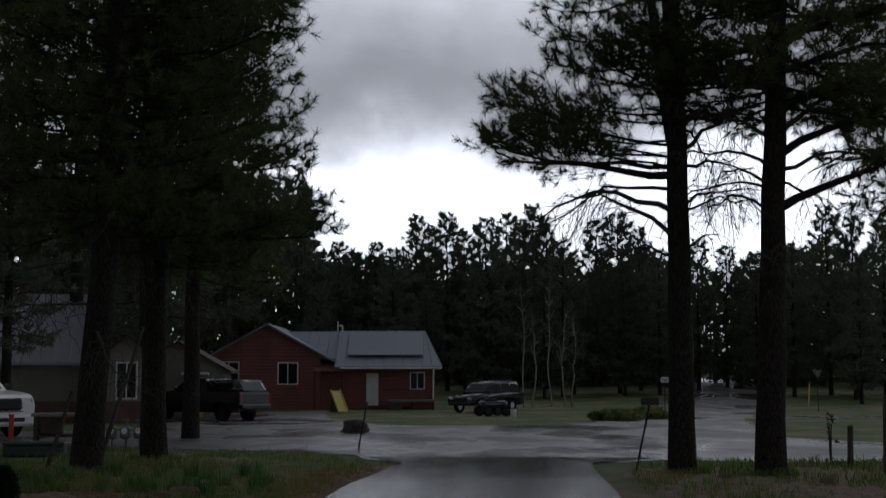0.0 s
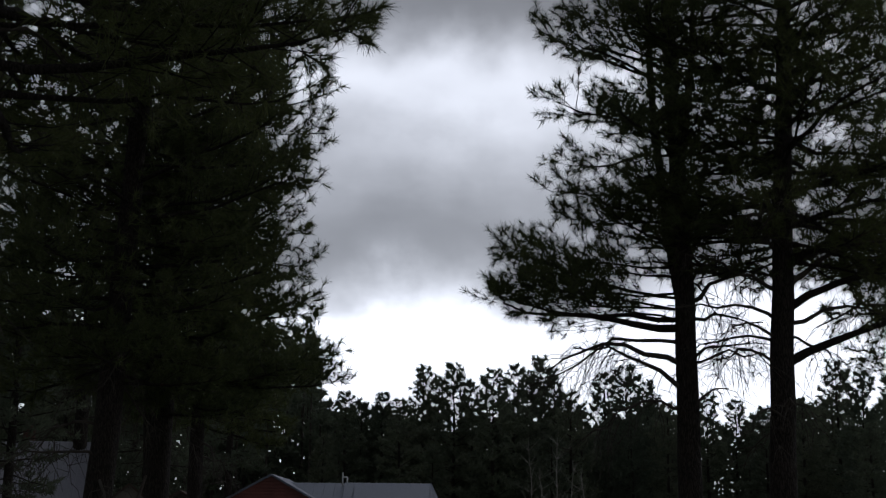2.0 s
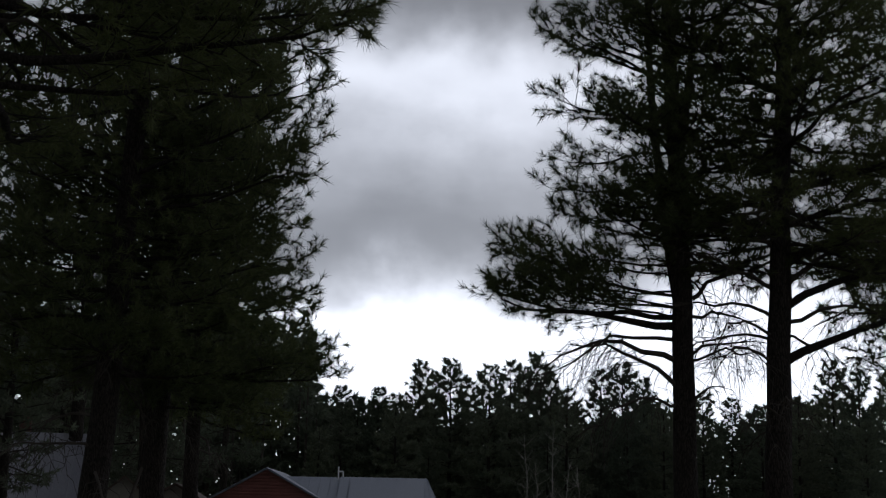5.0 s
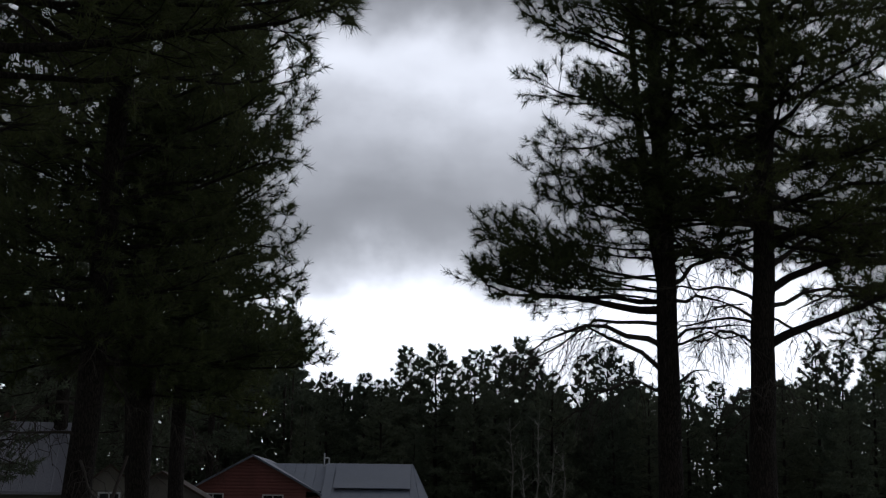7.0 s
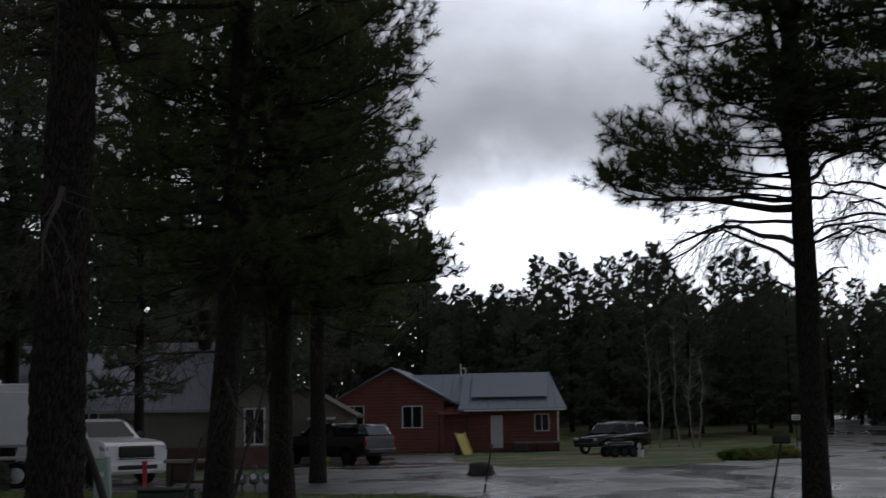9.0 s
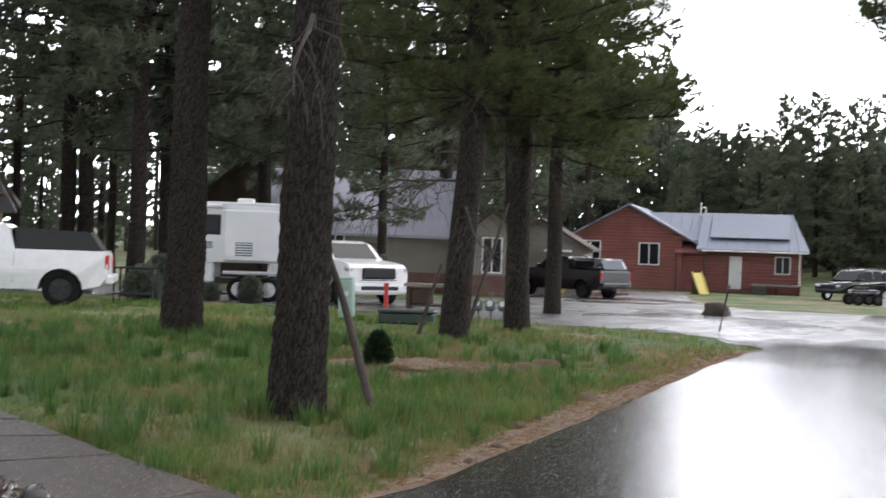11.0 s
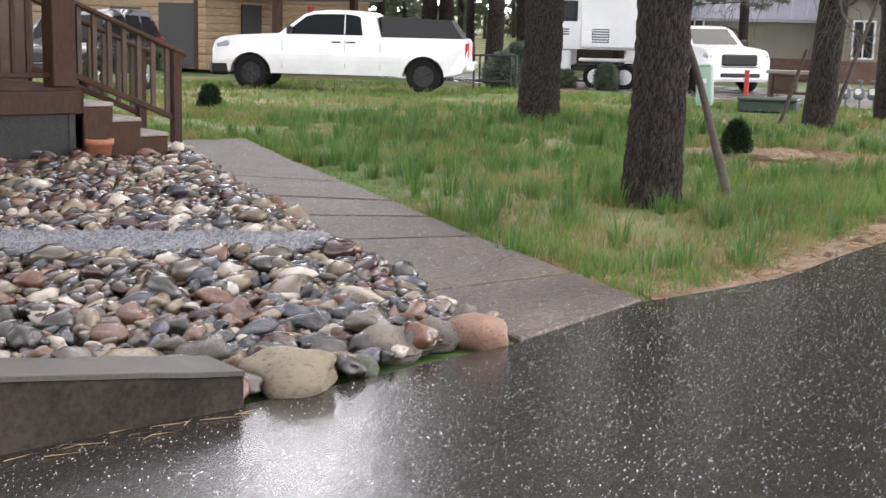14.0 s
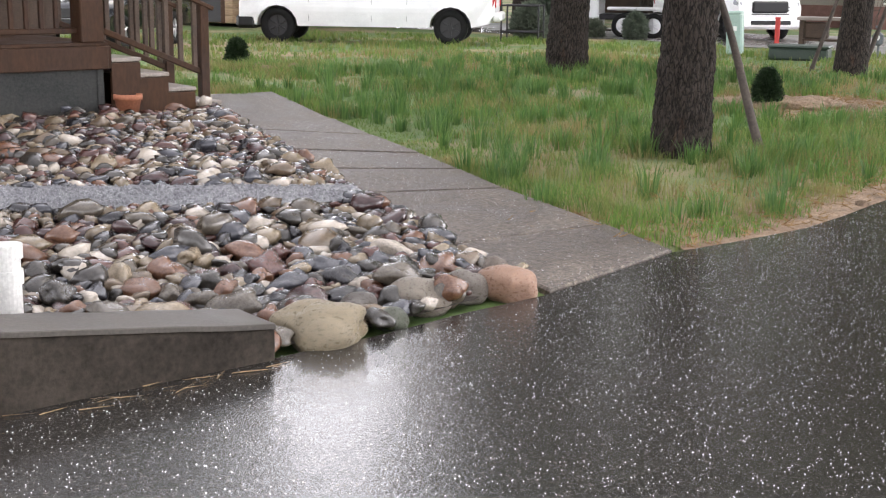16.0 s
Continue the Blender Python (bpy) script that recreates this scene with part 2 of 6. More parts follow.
def plank_siding(name, dark, light, pitch, rough=0.6, axis=2):
    """Boards stacked along one axis, with grain and a shadow groove."""
    m, N, L, b = material(name, rough)
    tc, sep, fr = N.new("ShaderNodeTexCoord"), N.new("ShaderNodeSeparateXYZ"), N.new("ShaderNodeMath")
    L.new(tc.outputs["Object"], sep.inputs[0])
    mu = N.new("ShaderNodeMath")
    mu.operation = "MULTIPLY"
    mu.inputs[1].default_value = 1 / pitch
    L.new(sep.outputs[axis], mu.inputs[0])
    fr.operation = "FRACT"
    L.new(mu.outputs[0], fr.inputs[0])
    st = (0.35, 0.35, 5) if axis == 2 else (5, 5, 0.35)
    grain, big = noise_node(N, L, 9, 5, 0.6, st), noise_node(N, L, 0.7, 4, 0.6)
    c = ramp_node(N, L, grain, [(0.3, dark), (0.7, light)])
    c = mix_node(N, L, 0.7, c, ramp_node(N, L, big, [(0.3, (0.7, 0.68, 0.66)), (0.7, (1.15, 1.15, 1.15))]), "MULTIPLY")
    L.new(c, b.inputs["Base Color"])
    prof = ramp_node(N, L, fr.outputs[0], [(0.0, (0, 0, 0)), (0.12, (0.8, 0.8, 0.8)), (0.6, (1, 1, 1)), (0.95, (0.7, 0.7, 0.7))])
    bump_node(N, L, b, prof, 1.0, 0.05)
    return m


ASPHALT, GRAVEL, CONCRETE, TURF, BARK = wet_asphalt(), wet_gravel_road(), wet_concrete(), soil_and_turf(), bark()
STONE = stone_mat()
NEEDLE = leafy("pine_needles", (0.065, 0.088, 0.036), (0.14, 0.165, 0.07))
# distant needles: rain haze painted in as a paler, greyer green
NEEDLE_HAZED = leafy("hazed_pine_needles", (0.10, 0.125, 0.095), (0.165, 0.195, 0.15))
BLADE = leafy("grass_blades", (0.055, 0.13, 0.026), (0.17, 0.27, 0.075), 0.5, (0.30, 0.23, 0.115))
DRYBLADE = leafy("dry_grass", (0.20, 0.14, 0.07), (0.42, 0.31, 0.17))
TUFT = leafy("tuft_grass", (0.05, 0.13, 0.035), (0.14, 0.25, 0.075), 0.5)
LITTER = leafy("needle_litter", (0.20, 0.11, 0.055), (0.46, 0.28, 0.15), 0.7)
SHRUB = leafy("shrub_leaves", (0.012, 0.03, 0.012), (0.035, 0.065, 0.03))
SAGE = leafy("sage_leaves", (0.09, 0.12, 0.10), (0.19, 0.23, 0.20))
TWIG = surface("dead_twig", (0.03, 0.024, 0.02), (0.085, 0.068, 0.055), 6, 0.85)
DIRT = surface("orange_dirt", (0.10, 0.068, 0.042), (0.36, 0.25, 0.165), 6.0, 0.8, None, 28, 1.0, 0.05)
DARKGRAVEL = surface("grey_gravel", (0.05, 0.052, 0.06), (0.32, 0.32, 0.34), 40, 0.35, None, 110, 1.0, 0.02)
WHITE = plain("white_car_paint", (0.93, 0.93, 0.93), 0.3, 0, 0.5)
BLACKCAR = plain("black_car_paint", (0.012, 0.013, 0.016), 0.2, 0, 0.6)
TRIM = plain("black_plastic", (0.014, 0.014, 0.015), 0.5)
RUBBER = surface("tyre_rubber", (0.006, 0.006, 0.006), (0.014, 0.014, 0.014), 6, 0.8, spec=0.2)
RIM = plain("dark_alloy", (0.035, 0.035, 0.037), 0.4, 0.3)
SILVER = plain("silver_alloy", (0.5, 0.5, 0.52), 0.3, 0.9)
REDLAMP = plain("red_lamp", (0.5, 0.02, 0.02), 0.15, 0, 0.5)
CLEARLAMP = plain("headlamp", (0.55, 0.57, 0.6), 0.12, 0.3, 0.5)
WINDOW = plain("dark_window_glass", (0.012, 0.014, 0.016), 0.12, 0, 0.0)
WINDOW.node_tree.nodes["Principled BSDF"].inputs["Specular IOR Level"].default_value = 0.12
ROOFMETAL = surface("grey_metal_roof", (0.27, 0.27, 0.31), (0.40, 0.40, 0.45), 0.8, 0.32, 0.45, 20, 0.05, 0.003, 0.35)
ROOFBLUE = surface("blue_grey_metal_roof", (0.15, 0.17, 0.21), (0.23, 0.255, 0.31), 0.6, 0.45, 0.6, 20, 0.05, 0.003, 0.3)
LOGS = plank_siding("log_siding", (0.19, 0.122, 0.066), (0.36, 0.25, 0.145), 0.24)
VPLANK = plank_siding("gable_planks", (0.15, 0.092, 0.048), (0.31, 0.20, 0.11), 0.2, 0.6, 1)
REDSIDING = plank_siding("red_siding", (0.19, 0.058, 0.048), (0.27, 0.092, 0.076), 0.2)
BEIGE = surface("beige_stucco", (0.21, 0.19, 0.16), (0.29, 0.265, 0.225), 0.8, 0.8)
BRICKY = surface("brown_wainscot", (0.11, 0.055, 0.045), (0.20, 0.11, 0.09), 3, 0.8)
DECKWOOD = surface("stained_deck_wood", (0.020, 0.010, 0.007), (0.064, 0.031, 0.016), 1.5, 0.45, 0.7, 30, 0.3, 0.004, 0, 0, (1, 1, 0.35), spec=0.15)
DARKWOOD = surface("dark_wood", (0.035, 0.024, 0.018), (0.10, 0.065, 0.045), 2, 0.7)
PALEWOOD = surface("pale_worn_tread", (0.15, 0.125, 0.105), (0.28, 0.245, 0.215), 3, 0.35)
SKIRT = surface("dark_grey_foundation", (0.018, 0.020, 0.020), (0.05, 0.05, 0.047), 1.2, 0.6, spec=0.12)
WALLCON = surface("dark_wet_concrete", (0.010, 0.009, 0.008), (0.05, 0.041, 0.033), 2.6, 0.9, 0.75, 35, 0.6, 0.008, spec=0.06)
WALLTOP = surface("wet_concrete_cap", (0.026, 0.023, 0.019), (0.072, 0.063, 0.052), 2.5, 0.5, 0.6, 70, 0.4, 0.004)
WHITETRIM = plain("white_trim", (0.78, 0.78, 0.76), 0.5)
WHITEBOX = surface("white_camper_skin", (0.60, 0.61, 0.62), (0.74, 0.75, 0.76), 1.0, 0.4)
YELLOW = plain("yellow_plastic", (0.72, 0.58, 0.16), 0.4)
GREENBOX = plain("pale_green_paint", (0.33, 0.46, 0.40), 0.5)
DARKGREEN = plain("dark_green_paint", (0.026, 0.044, 0.032), 0.5)
REDPOST = plain("red_plastic", (0.55, 0.05, 0.045), 0.5)
TERRA = surface("terracotta", (0.28, 0.10, 0.055), (0.42, 0.17, 0.095), 6, 0.7)
PVC = plain("white_pvc", (0.55, 0.55, 0.52), 0.35)
DARKSOIL = surface("dark_damp_soil", (0.012, 0.010, 0.008), (0.045, 0.034, 0.026), 6, 0.7, None, 50, 0.8, 0.02)
STRAW = plain("fallen_needles", (0.36, 0.24, 0.12), 0.7)
ICE = plain("hail_ice", (0.86, 0.88, 0.90), 0.25)
STEEL = plain("dark_steel", (0.03, 0.03, 0.032), 0.5, 0.5)
GREYMETAL = plain("grey_meter_metal", (0.13, 0.15, 0.165), 0.5, 0.3)
BIRCH = surface("pale_aspen_bark", (0.16, 0.155, 0.13), (0.30, 0.29, 0.26), 5, 0.8)
ORANGE = plain("orange_tile", (0.5, 0.2, 0.13), 0.6)
CANVAS = surface("faded_red_awning", (0.28, 0.11, 0.095), (0.40, 0.17, 0.15), 2, 0.8)


# ---- mesh helpers ----
def ground_z(x, y):
    if y < 20:
        return 0.0
    if y < 65:
        return -0.5 * (y - 20) / 45
    if y < 95:
        return -0.5
    return -0.5 + 0.03 * (y - 95)


def at(bearing, dist):
    """The place at that bearing, in degrees to the left of ahead, and distance."""
    return (-math.sin(radians(bearing)) * dist, math.cos(radians(bearing)) * dist)


def thing(name, loc, turn, label, category, group="", kind=""):
    e = new(name)
    e.empty_display_size = 0.2
    e.matrix_basis = pose(*loc, 0, 0, turn)
    return tagged(e, label, category, group, kind)


def finish(name, bm, mat, smooth=False):
    me = bpy.data.meshes.new(name)
    bmesh.ops.recalc_face_normals(bm, faces=bm.faces)
    if smooth:
        for f in bm.faces:
            f.smooth = True
    bm.to_mesh(me)
    bm.free()
    for m in mat if isinstance(mat, (list, tuple)) else [mat]:
        me.materials.append(m)
    return me


def part(name, bm, mat, parent, label="", smooth=False):
    me = bm if isinstance(bm, bpy.types.Mesh) else finish(name, bm, mat, smooth)
    ob = new(name, me)
    ob.parent = parent
    return tagged(ob, label)


def solo(name, bm, mat, label, category, kind="", smooth=False, group=""):
    me = bm if isinstance(bm, bpy.types.Mesh) else finish(name, bm, mat, smooth)
    return tagged(new(name, me), label, category, group, kind)


def box(size, centre=(0, 0, 0), bevel=0.01, rot=(0, 0, 0), bm=None, seg=1):
    b = bmesh.new()
    bmesh.ops.create_cube(b, size=1, matrix=Matrix.Diagonal((*size, 1)))
    if bevel:
        bmesh.ops.bevel(b, geom=b.edges[:], offset=min(bevel, min(size) * 0.45), segments=seg, affect="EDGES", profile=0.6)
    b.transform(pose(*centre, *rot))
    return merge(bm, b)


def merge(bm, b):
    if bm is None:
        return b
    me = bpy.data.meshes.new("tmp")
    b.to_mesh(me)
    b.free()
    bm.from_mesh(me)
    bpy.data.meshes.remove(me)
    return bm


def rod(p, q, r0, r1=None, sides=10, bm=None):
    r1 = r0 if r1 is None else r1
    p, q = Vector(p), Vector(q)
    b = bmesh.new()
    bmesh.ops.create_cone(b, cap_ends=True, segments=sides, radius1=r0, radius2=r1, depth=(q - p).length)
    b.transform(Matrix.Translation((p + q) / 2) @ (q - p).to_track_quat("Z", "Y").to_matrix().to_4x4())
    return merge(bm, b)


def prism(pts, y0, y1, squeeze=None, bm=None, bevel=0.0):
    """A side outline (x, z) carried across from y0 to y1; squeeze(z) narrows it."""
    b = bmesh.new()
    s = squeeze or (lambda z: 1.0)
    A = [b.verts.new((x, y0 * s(z), z)) for x, z in pts]
    B = [b.verts.new((x, y1 * s(z), z)) for x, z in pts]
    b.faces.new(A)
    b.faces.new(B[::-1])
    n = len(pts)
    for k in range(n):
        b.faces.new((A[k], B[k], B[(k + 1) % n], A[(k + 1) % n]))
    if bevel:
        rim = [e for e in b.edges if abs(e.verts[0].co.y - e.verts[1].co.y) < 1e-4 and abs(e.calc_face_angle(0)) > 0.5]
        bmesh.ops.bevel(b, geom=rim, offset=bevel, segments=2, affect="EDGES", profile=0.6, clamp_overlap=True)
    return merge(bm, b)


def sheet(name, pts, lift, mat, label, category, thick=0.0, wobble=0.0, seed=0, step=0.5):
    """A flat piece of ground laid along the terrain."""
    rnd = random.Random(seed)
    out = []
    for k, (x, y) in enumerate(pts):
        x2, y2 = pts[(k + 1) % len(pts)]
        n = max(1, int(math.hypot(x2 - x, y2 - y) / step)) if wobble else 1
        for j in range(n):
            w = wobble if j else 0
            out.append((x + (x2 - x) * j / n + rnd.uniform(-w, w), y + (y2 - y) * j / n + rnd.uniform(-w, w)))
    b = bmesh.new()
    b.faces.new([b.verts.new((x, y, 0)) for x, y in out])
    bmesh.ops.triangulate(b, faces=b.faces[:])
    for yy in (20, 65, 95):
        bmesh.ops.bisect_plane(b, geom=b.verts[:] + b.edges[:] + b.faces[:], plane_co=(0, yy, 0), plane_no=(0, 1, 0))
    for v in b.verts:
        v.co.z = ground_z(v.co.x, v.co.y) + lift
    if thick:
        g = bmesh.ops.extrude_face_region(b, geom=b.faces[:])
        for v in [e for e in g["geom"] if isinstance(e, bmesh.types.BMVert)]:
            v.co.z -= thick
    bmesh.ops.recalc_face_normals(b, faces=b.faces)
    ob = solo(name, b, mat, label, category, "structure")
    if not thick and ob.data.polygons[0].normal.z < 0:
        ob.data.flip_normals()
    return ob


def raw_mesh(name, verts, tris, mat, smooth=False):
    """A mesh from arrays of corners and triangles that the code has grown."""
    verts, tris = np.asarray(verts, np.float32), np.asarray(tris, np.int32)
    me = bpy.data.meshes.new(name)
    me.vertices.add(len(verts))
    me.vertices.foreach_set("co", verts.ravel())
    me.loops.add(tris.size)
    me.loops.foreach_set("vertex_index", tris.ravel())
    me.polygons.add(len(tris))
    me.polygons.foreach_set("loop_start", np.arange(0, tris.size, 3, dtype=np.int32))
    if smooth:
        me.polygons.foreach_set("use_smooth", np.ones(len(tris), bool))
    me.materials.append(mat)
    me.update(calc_edges=True)
    return me


def unit(v):
    return v / np.maximum(np.linalg.norm(v, axis=-1, keepdims=True), 1e-9)


class Grown:
    def __init__(self):
        self.v, self.t, self.n = [], [], 0

    def add(self, v, t):
        self.v.append(np.asarray(v, float))
        self.t.append(np.asarray(t, int) + self.n)
        self.n += len(v)

    def tube(self, pts, rad, sides):
        pts, rad = np.asarray(pts, float), np.asarray(rad, float)
        d = unit(np.gradient(pts, axis=0))
        ref = np.array([0, 0, 1.0]) if abs(d[0][2]) < 0.8 else np.array([1.0, 0, 0])
        a = unit(np.cross(d, ref))
        c = np.cross(d, a)
        ang = np.arange(sides) * 2 * np.pi / sides
        ring = pts[:, None] + rad[:, None, None] * (a[:, None] * np.cos(ang)[None, :, None] + c[:, None] * np.sin(ang)[None, :, None])
        n = len(pts)
        i, j = np.meshgrid(np.arange(n - 1), np.arange(sides), indexing="ij")
        p, q = (i * sides + j).ravel(), (i * sides + (j + 1) % sides).ravel()
        self.add(ring.reshape(-1, 3), np.concatenate([np.stack([p, q, q + sides], 1), np.stack([p, q + sides, p + sides], 1)]))

    def mesh(self, name, mat, smooth=False):
        return raw_mesh(name, np.concatenate(self.v), np.concatenate(self.t), mat, smooth)


def needle_mesh(name, org, way, n, length, width, spread, mat, rng, back=0.12):
    org, way = np.asarray(org), np.asarray(way)
    o, w = np.repeat(org, n, 0), np.repeat(unit(way), n, 0)
    v = unit(w * 0.75 + rng.normal(size=o.shape) * spread)
    ln = length * rng.uniform(0.7, 1.1, (len(o), 1))
    o = o - w * rng.uniform(0, back, (len(o), 1))
    s = unit(np.cross(v, rng.normal(size=o.shape))) * width / 2
    verts = np.stack([o - s, o + s, o + v * ln], 1).reshape(-1, 3)
    return raw_mesh(name, verts, np.arange(len(verts)).reshape(-1, 3), mat)


# ---- pines ----
def pine_meshes(seed, H, r0, crown0, R, nb, lean=(0, 0), leaf0=0.0, limbs=(), detail=1.0, needle=(22, 0.19, 0.011, 0.5), mat=None, sides=14, stems=(), power=0.6, dead=0, tw_rate=6.5, far=False, plates=False):
    """Trunk, limbs and needle tufts of one pine. limbs: (height, compass degrees, length, rise, leafy, radius)."""
    rng = np.random.default_rng(seed)
    wood, bare, org, way = Grown(), Grown(), [], []
    us = np.linspace(0, 1, 18)
    wig = np.cumsum(rng.normal(size=(18, 2)), 0) * 0.012 * H / 10

    def axis(u):
        return np.array([lean[0] * u + np.interp(u, us, wig[:, 0]) - wig[0, 0] * (1 - u), lean[1] * u + np.interp(u, us, wig[:, 1]) - wig[0, 1] * (1 - u), u * H])

    tp = np.array([axis(u) for u in us])
    tp[0, 2] = -0.15
    tr = r0 * (1 - us) ** 0.75 + 0.02
    tr[0] *= 1.12
    if plates:
        # thick bark in raised plates
        k = np.linspace(0, 0.62, 230)
        P = np.stack([np.interp(k, us, tp[:, i]) for i in range(3)], 1)
        wood.tube(P, np.interp(k, us, tr), 80)
        ring = wood.v[0].reshape(230, 80, 3)
        for i in range(230):
            for j in range(80):
                o = ring[i, j] - P[i]
                q = Vector((o[0] * 21, o[1] * 21, P[i][2] * 6.5))
                q += Vector((noise.noise(q * 0.9), noise.noise(q * 0.9 + Vector((9, 0, 0))), noise.noise(q * 0.5))) * 0.8
                dd = noise.voronoi(q)[0]
                lift = min(1.0, (dd[1] - dd[0]) * 2.6) - 0.6 + 0.5 * noise.noise(q * 2.5) + 0.7 * noise.noise(Vector((o[0] * 3, o[1] * 3, P[i][2] * 1.2)))
                ring[i, j] = P[i] + o * (1 + 0.10 * lift)
        top = us >= 0.58
        wood.tube(tp[top], tr[top], sides)
    else:
        wood.tube(tp, tr, sides)
    for z0, z1, dx, dy, r in stems:
        k = np.linspace(0, 1, 9)
        base = axis(z0 / H)
        sp = base + np.stack([dx * np.minimum(1, k * 2.2) ** 0.8, dy * np.minimum(1, k * 2.2) ** 0.8, k * (z1 - z0)], 1)
        wood.tube(sp, r * (1 - 0.75 * k), 8)
    todo = []
    for i in range(nb):
        f = (i + rng.uniform(0, 1)) / nb
        z = crown0 + (H * 0.985 - crown0) * f ** 1.1
        prof = (1 - f) ** power * min(1, 0.55 + 2.2 * f) + 0.06
        todo.append((z, i * 137.5 + rng.uniform(-30, 30), R * prof * rng.uniform(0.68, 1.08), -6 + 48 * f + rng.uniform(-12, 12), z >= leaf0))
    for i in range(dead):
        todo.append((crown0 * rng.uniform(0.55, 1.25), rng.uniform(0, 360), R * rng.uniform(0.35, 0.75), rng.uniform(-20, 15), False))
    todo += list(limbs)
    for z, az, ln, rise, leaf, *own in todo:
        m = 5 if far else 8
        s = np.linspace(0, 1, m)
        el = np.radians(rise + (-22 * s + 40 * s ** 2 if leaf else 20 - 62 * s) + rng.normal(size=m) * (6 if leaf else 15))
        a = np.radians(az + np.cumsum(rng.normal(size=m)) * 7)
        d = np.stack([np.cos(a) * np.cos(el), np.sin(a) * np.cos(el), np.sin(el)], 1)
        p = axis(z / H) + np.concatenate([np.zeros((1, 3)), np.cumsum(d[:-1] * ln / (m - 1), 0)])
        rb = own[0] if own else min(0.010 + 0.011 * ln, r0 * 0.5) * rng.uniform(0.7, 1.2)
        (wood if leaf else bare).tube(p, rb * (1 - 0.85 * s) + 0.004, 3 if far else 5)
        nt = max(3, int(ln * tw_rate * detail * (1 if leaf else 1.1)))
        for k in range(nt):
            t = 0.22 + 0.78 * (k + rng.uniform(0, 1)) / nt
            x = t * (m - 1)
            i0 = min(int(x), m - 2)
            b = p[i0] + (p[i0 + 1] - p[i0]) * (x - i0)
            w = d[i0]
            side = unit(np.cross(w, [0, 0, 1.0])) * (1 if k % 2 else -1)
            tw = unit(w * rng.uniform(0.3, 1.0) + side * rng.uniform(0.5, 1.0) + np.array([0, 0, rng.uniform(-0.25, 0.7) if leaf else rng.uniform(-1.1, 0.2)]))
            tl = (0.22 * ln * (1.3 - t) + 0.26) * rng.uniform(0.6, 1.4)
            q = b + tw * tl * 0.55 + rng.normal(size=3) * (0.03 if leaf else 0.09 * tl)
            e = b + tw * tl + np.array([0, 0, 0.07 * tl if leaf else -0.35 * tl])
            if not far:
                (wood if leaf else bare).tube([b, q, e], [0.009, 0.007, 0.004], 3)
            if leaf:
                org += [e, q + (e - q) * 0.35]
                way += [unit(e - q + np.array([0, 0, 0.05])), tw]
                for _ in range(1 if far else 3):
                    f2 = rng.uniform(0.3, 0.95)
                    w2 = unit(tw + rng.normal(size=3) * 0.75 + np.array([0, 0, 0.2]))
                    e2 = b + (e - b) * f2 + w2 * tl * rng.uniform(0.3, 0.55)
                    if not far:
                        bare.tube([b + (e - b) * f2, e2], [0.006, 0.003], 3)
                    org.append(e2)
                    way.append(w2)
            else:
                for _ in range(3):
                    f2 = rng.uniform(0.3, 0.95)
                    w2 = unit(tw + rng.normal(size=3) * 0.7 + np.array([0, 0, -0.35]))
                    o2 = b + (e - b) * f2
                    e2 = o2 + w2 * tl * rng.uniform(0.4, 0.9)
                    bare.tube([o2, (o2 + e2) / 2 + np.array([0, 0, 0.07 * tl]), e2 - np.array([0, 0, 0.12 * tl])], [0.006, 0.0045, 0.0025], 3)
        if leaf:
            org.append(p[-1])
            way.append(d[-1])
    org, way = np.array(org), np.array(way)
    n, L, w, sp = needle
    return wood.mesh("trunk", BARK, True), (bare.mesh("brushwood", TWIG) if bare.n else None), needle_mesh("crown", org, way, n, L, w, sp, mat or NEEDLE, rng, L * 0.7)


def plant_pine(meshes, x, y, label, turn=0, scale=1.0, group="pines"):
    t = thing("pine_tree", (x, y, ground_z(x, y)), turn, label, "tree", group)
    t.scale = (scale,) * 3
    part("trunk", meshes[0], None, t, "dark furrowed bark")
    if meshes[1]:
        tagged(part("brushwood", meshes[1], None, t, "bare grey twigs"), kind="stuff")
    tagged(part("crown", meshes[2], None, t, "long dark green needles"), kind="stuff")
    return t


# ---- ground, drive and road ----
def build_ground():
    xs = [-900, -400, -200, -120, -80, -50, -30, -20, -10, 0, 10, 20, 30, 50, 80, 120, 200, 400, 900]
    ys = [-900, -300, -100, -40, -10, 0, 10, 20, 35, 50, 65, 80, 95, 130, 180, 260, 500, 1200]
    b = bmesh.new()
    g = [[b.verts.new((x, y, ground_z(x, min(y, 260)))) for x in xs] for y in ys]
    for j in range(len(ys) - 1):
        for i in range(len(xs) - 1):
            b.faces.new((g[j][i], g[j][i + 1], g[j + 1][i + 1], g[j + 1][i]))
    solo("ground", b, TURF, "patchy meadow grass over pale brown soil", "ground", "structure")


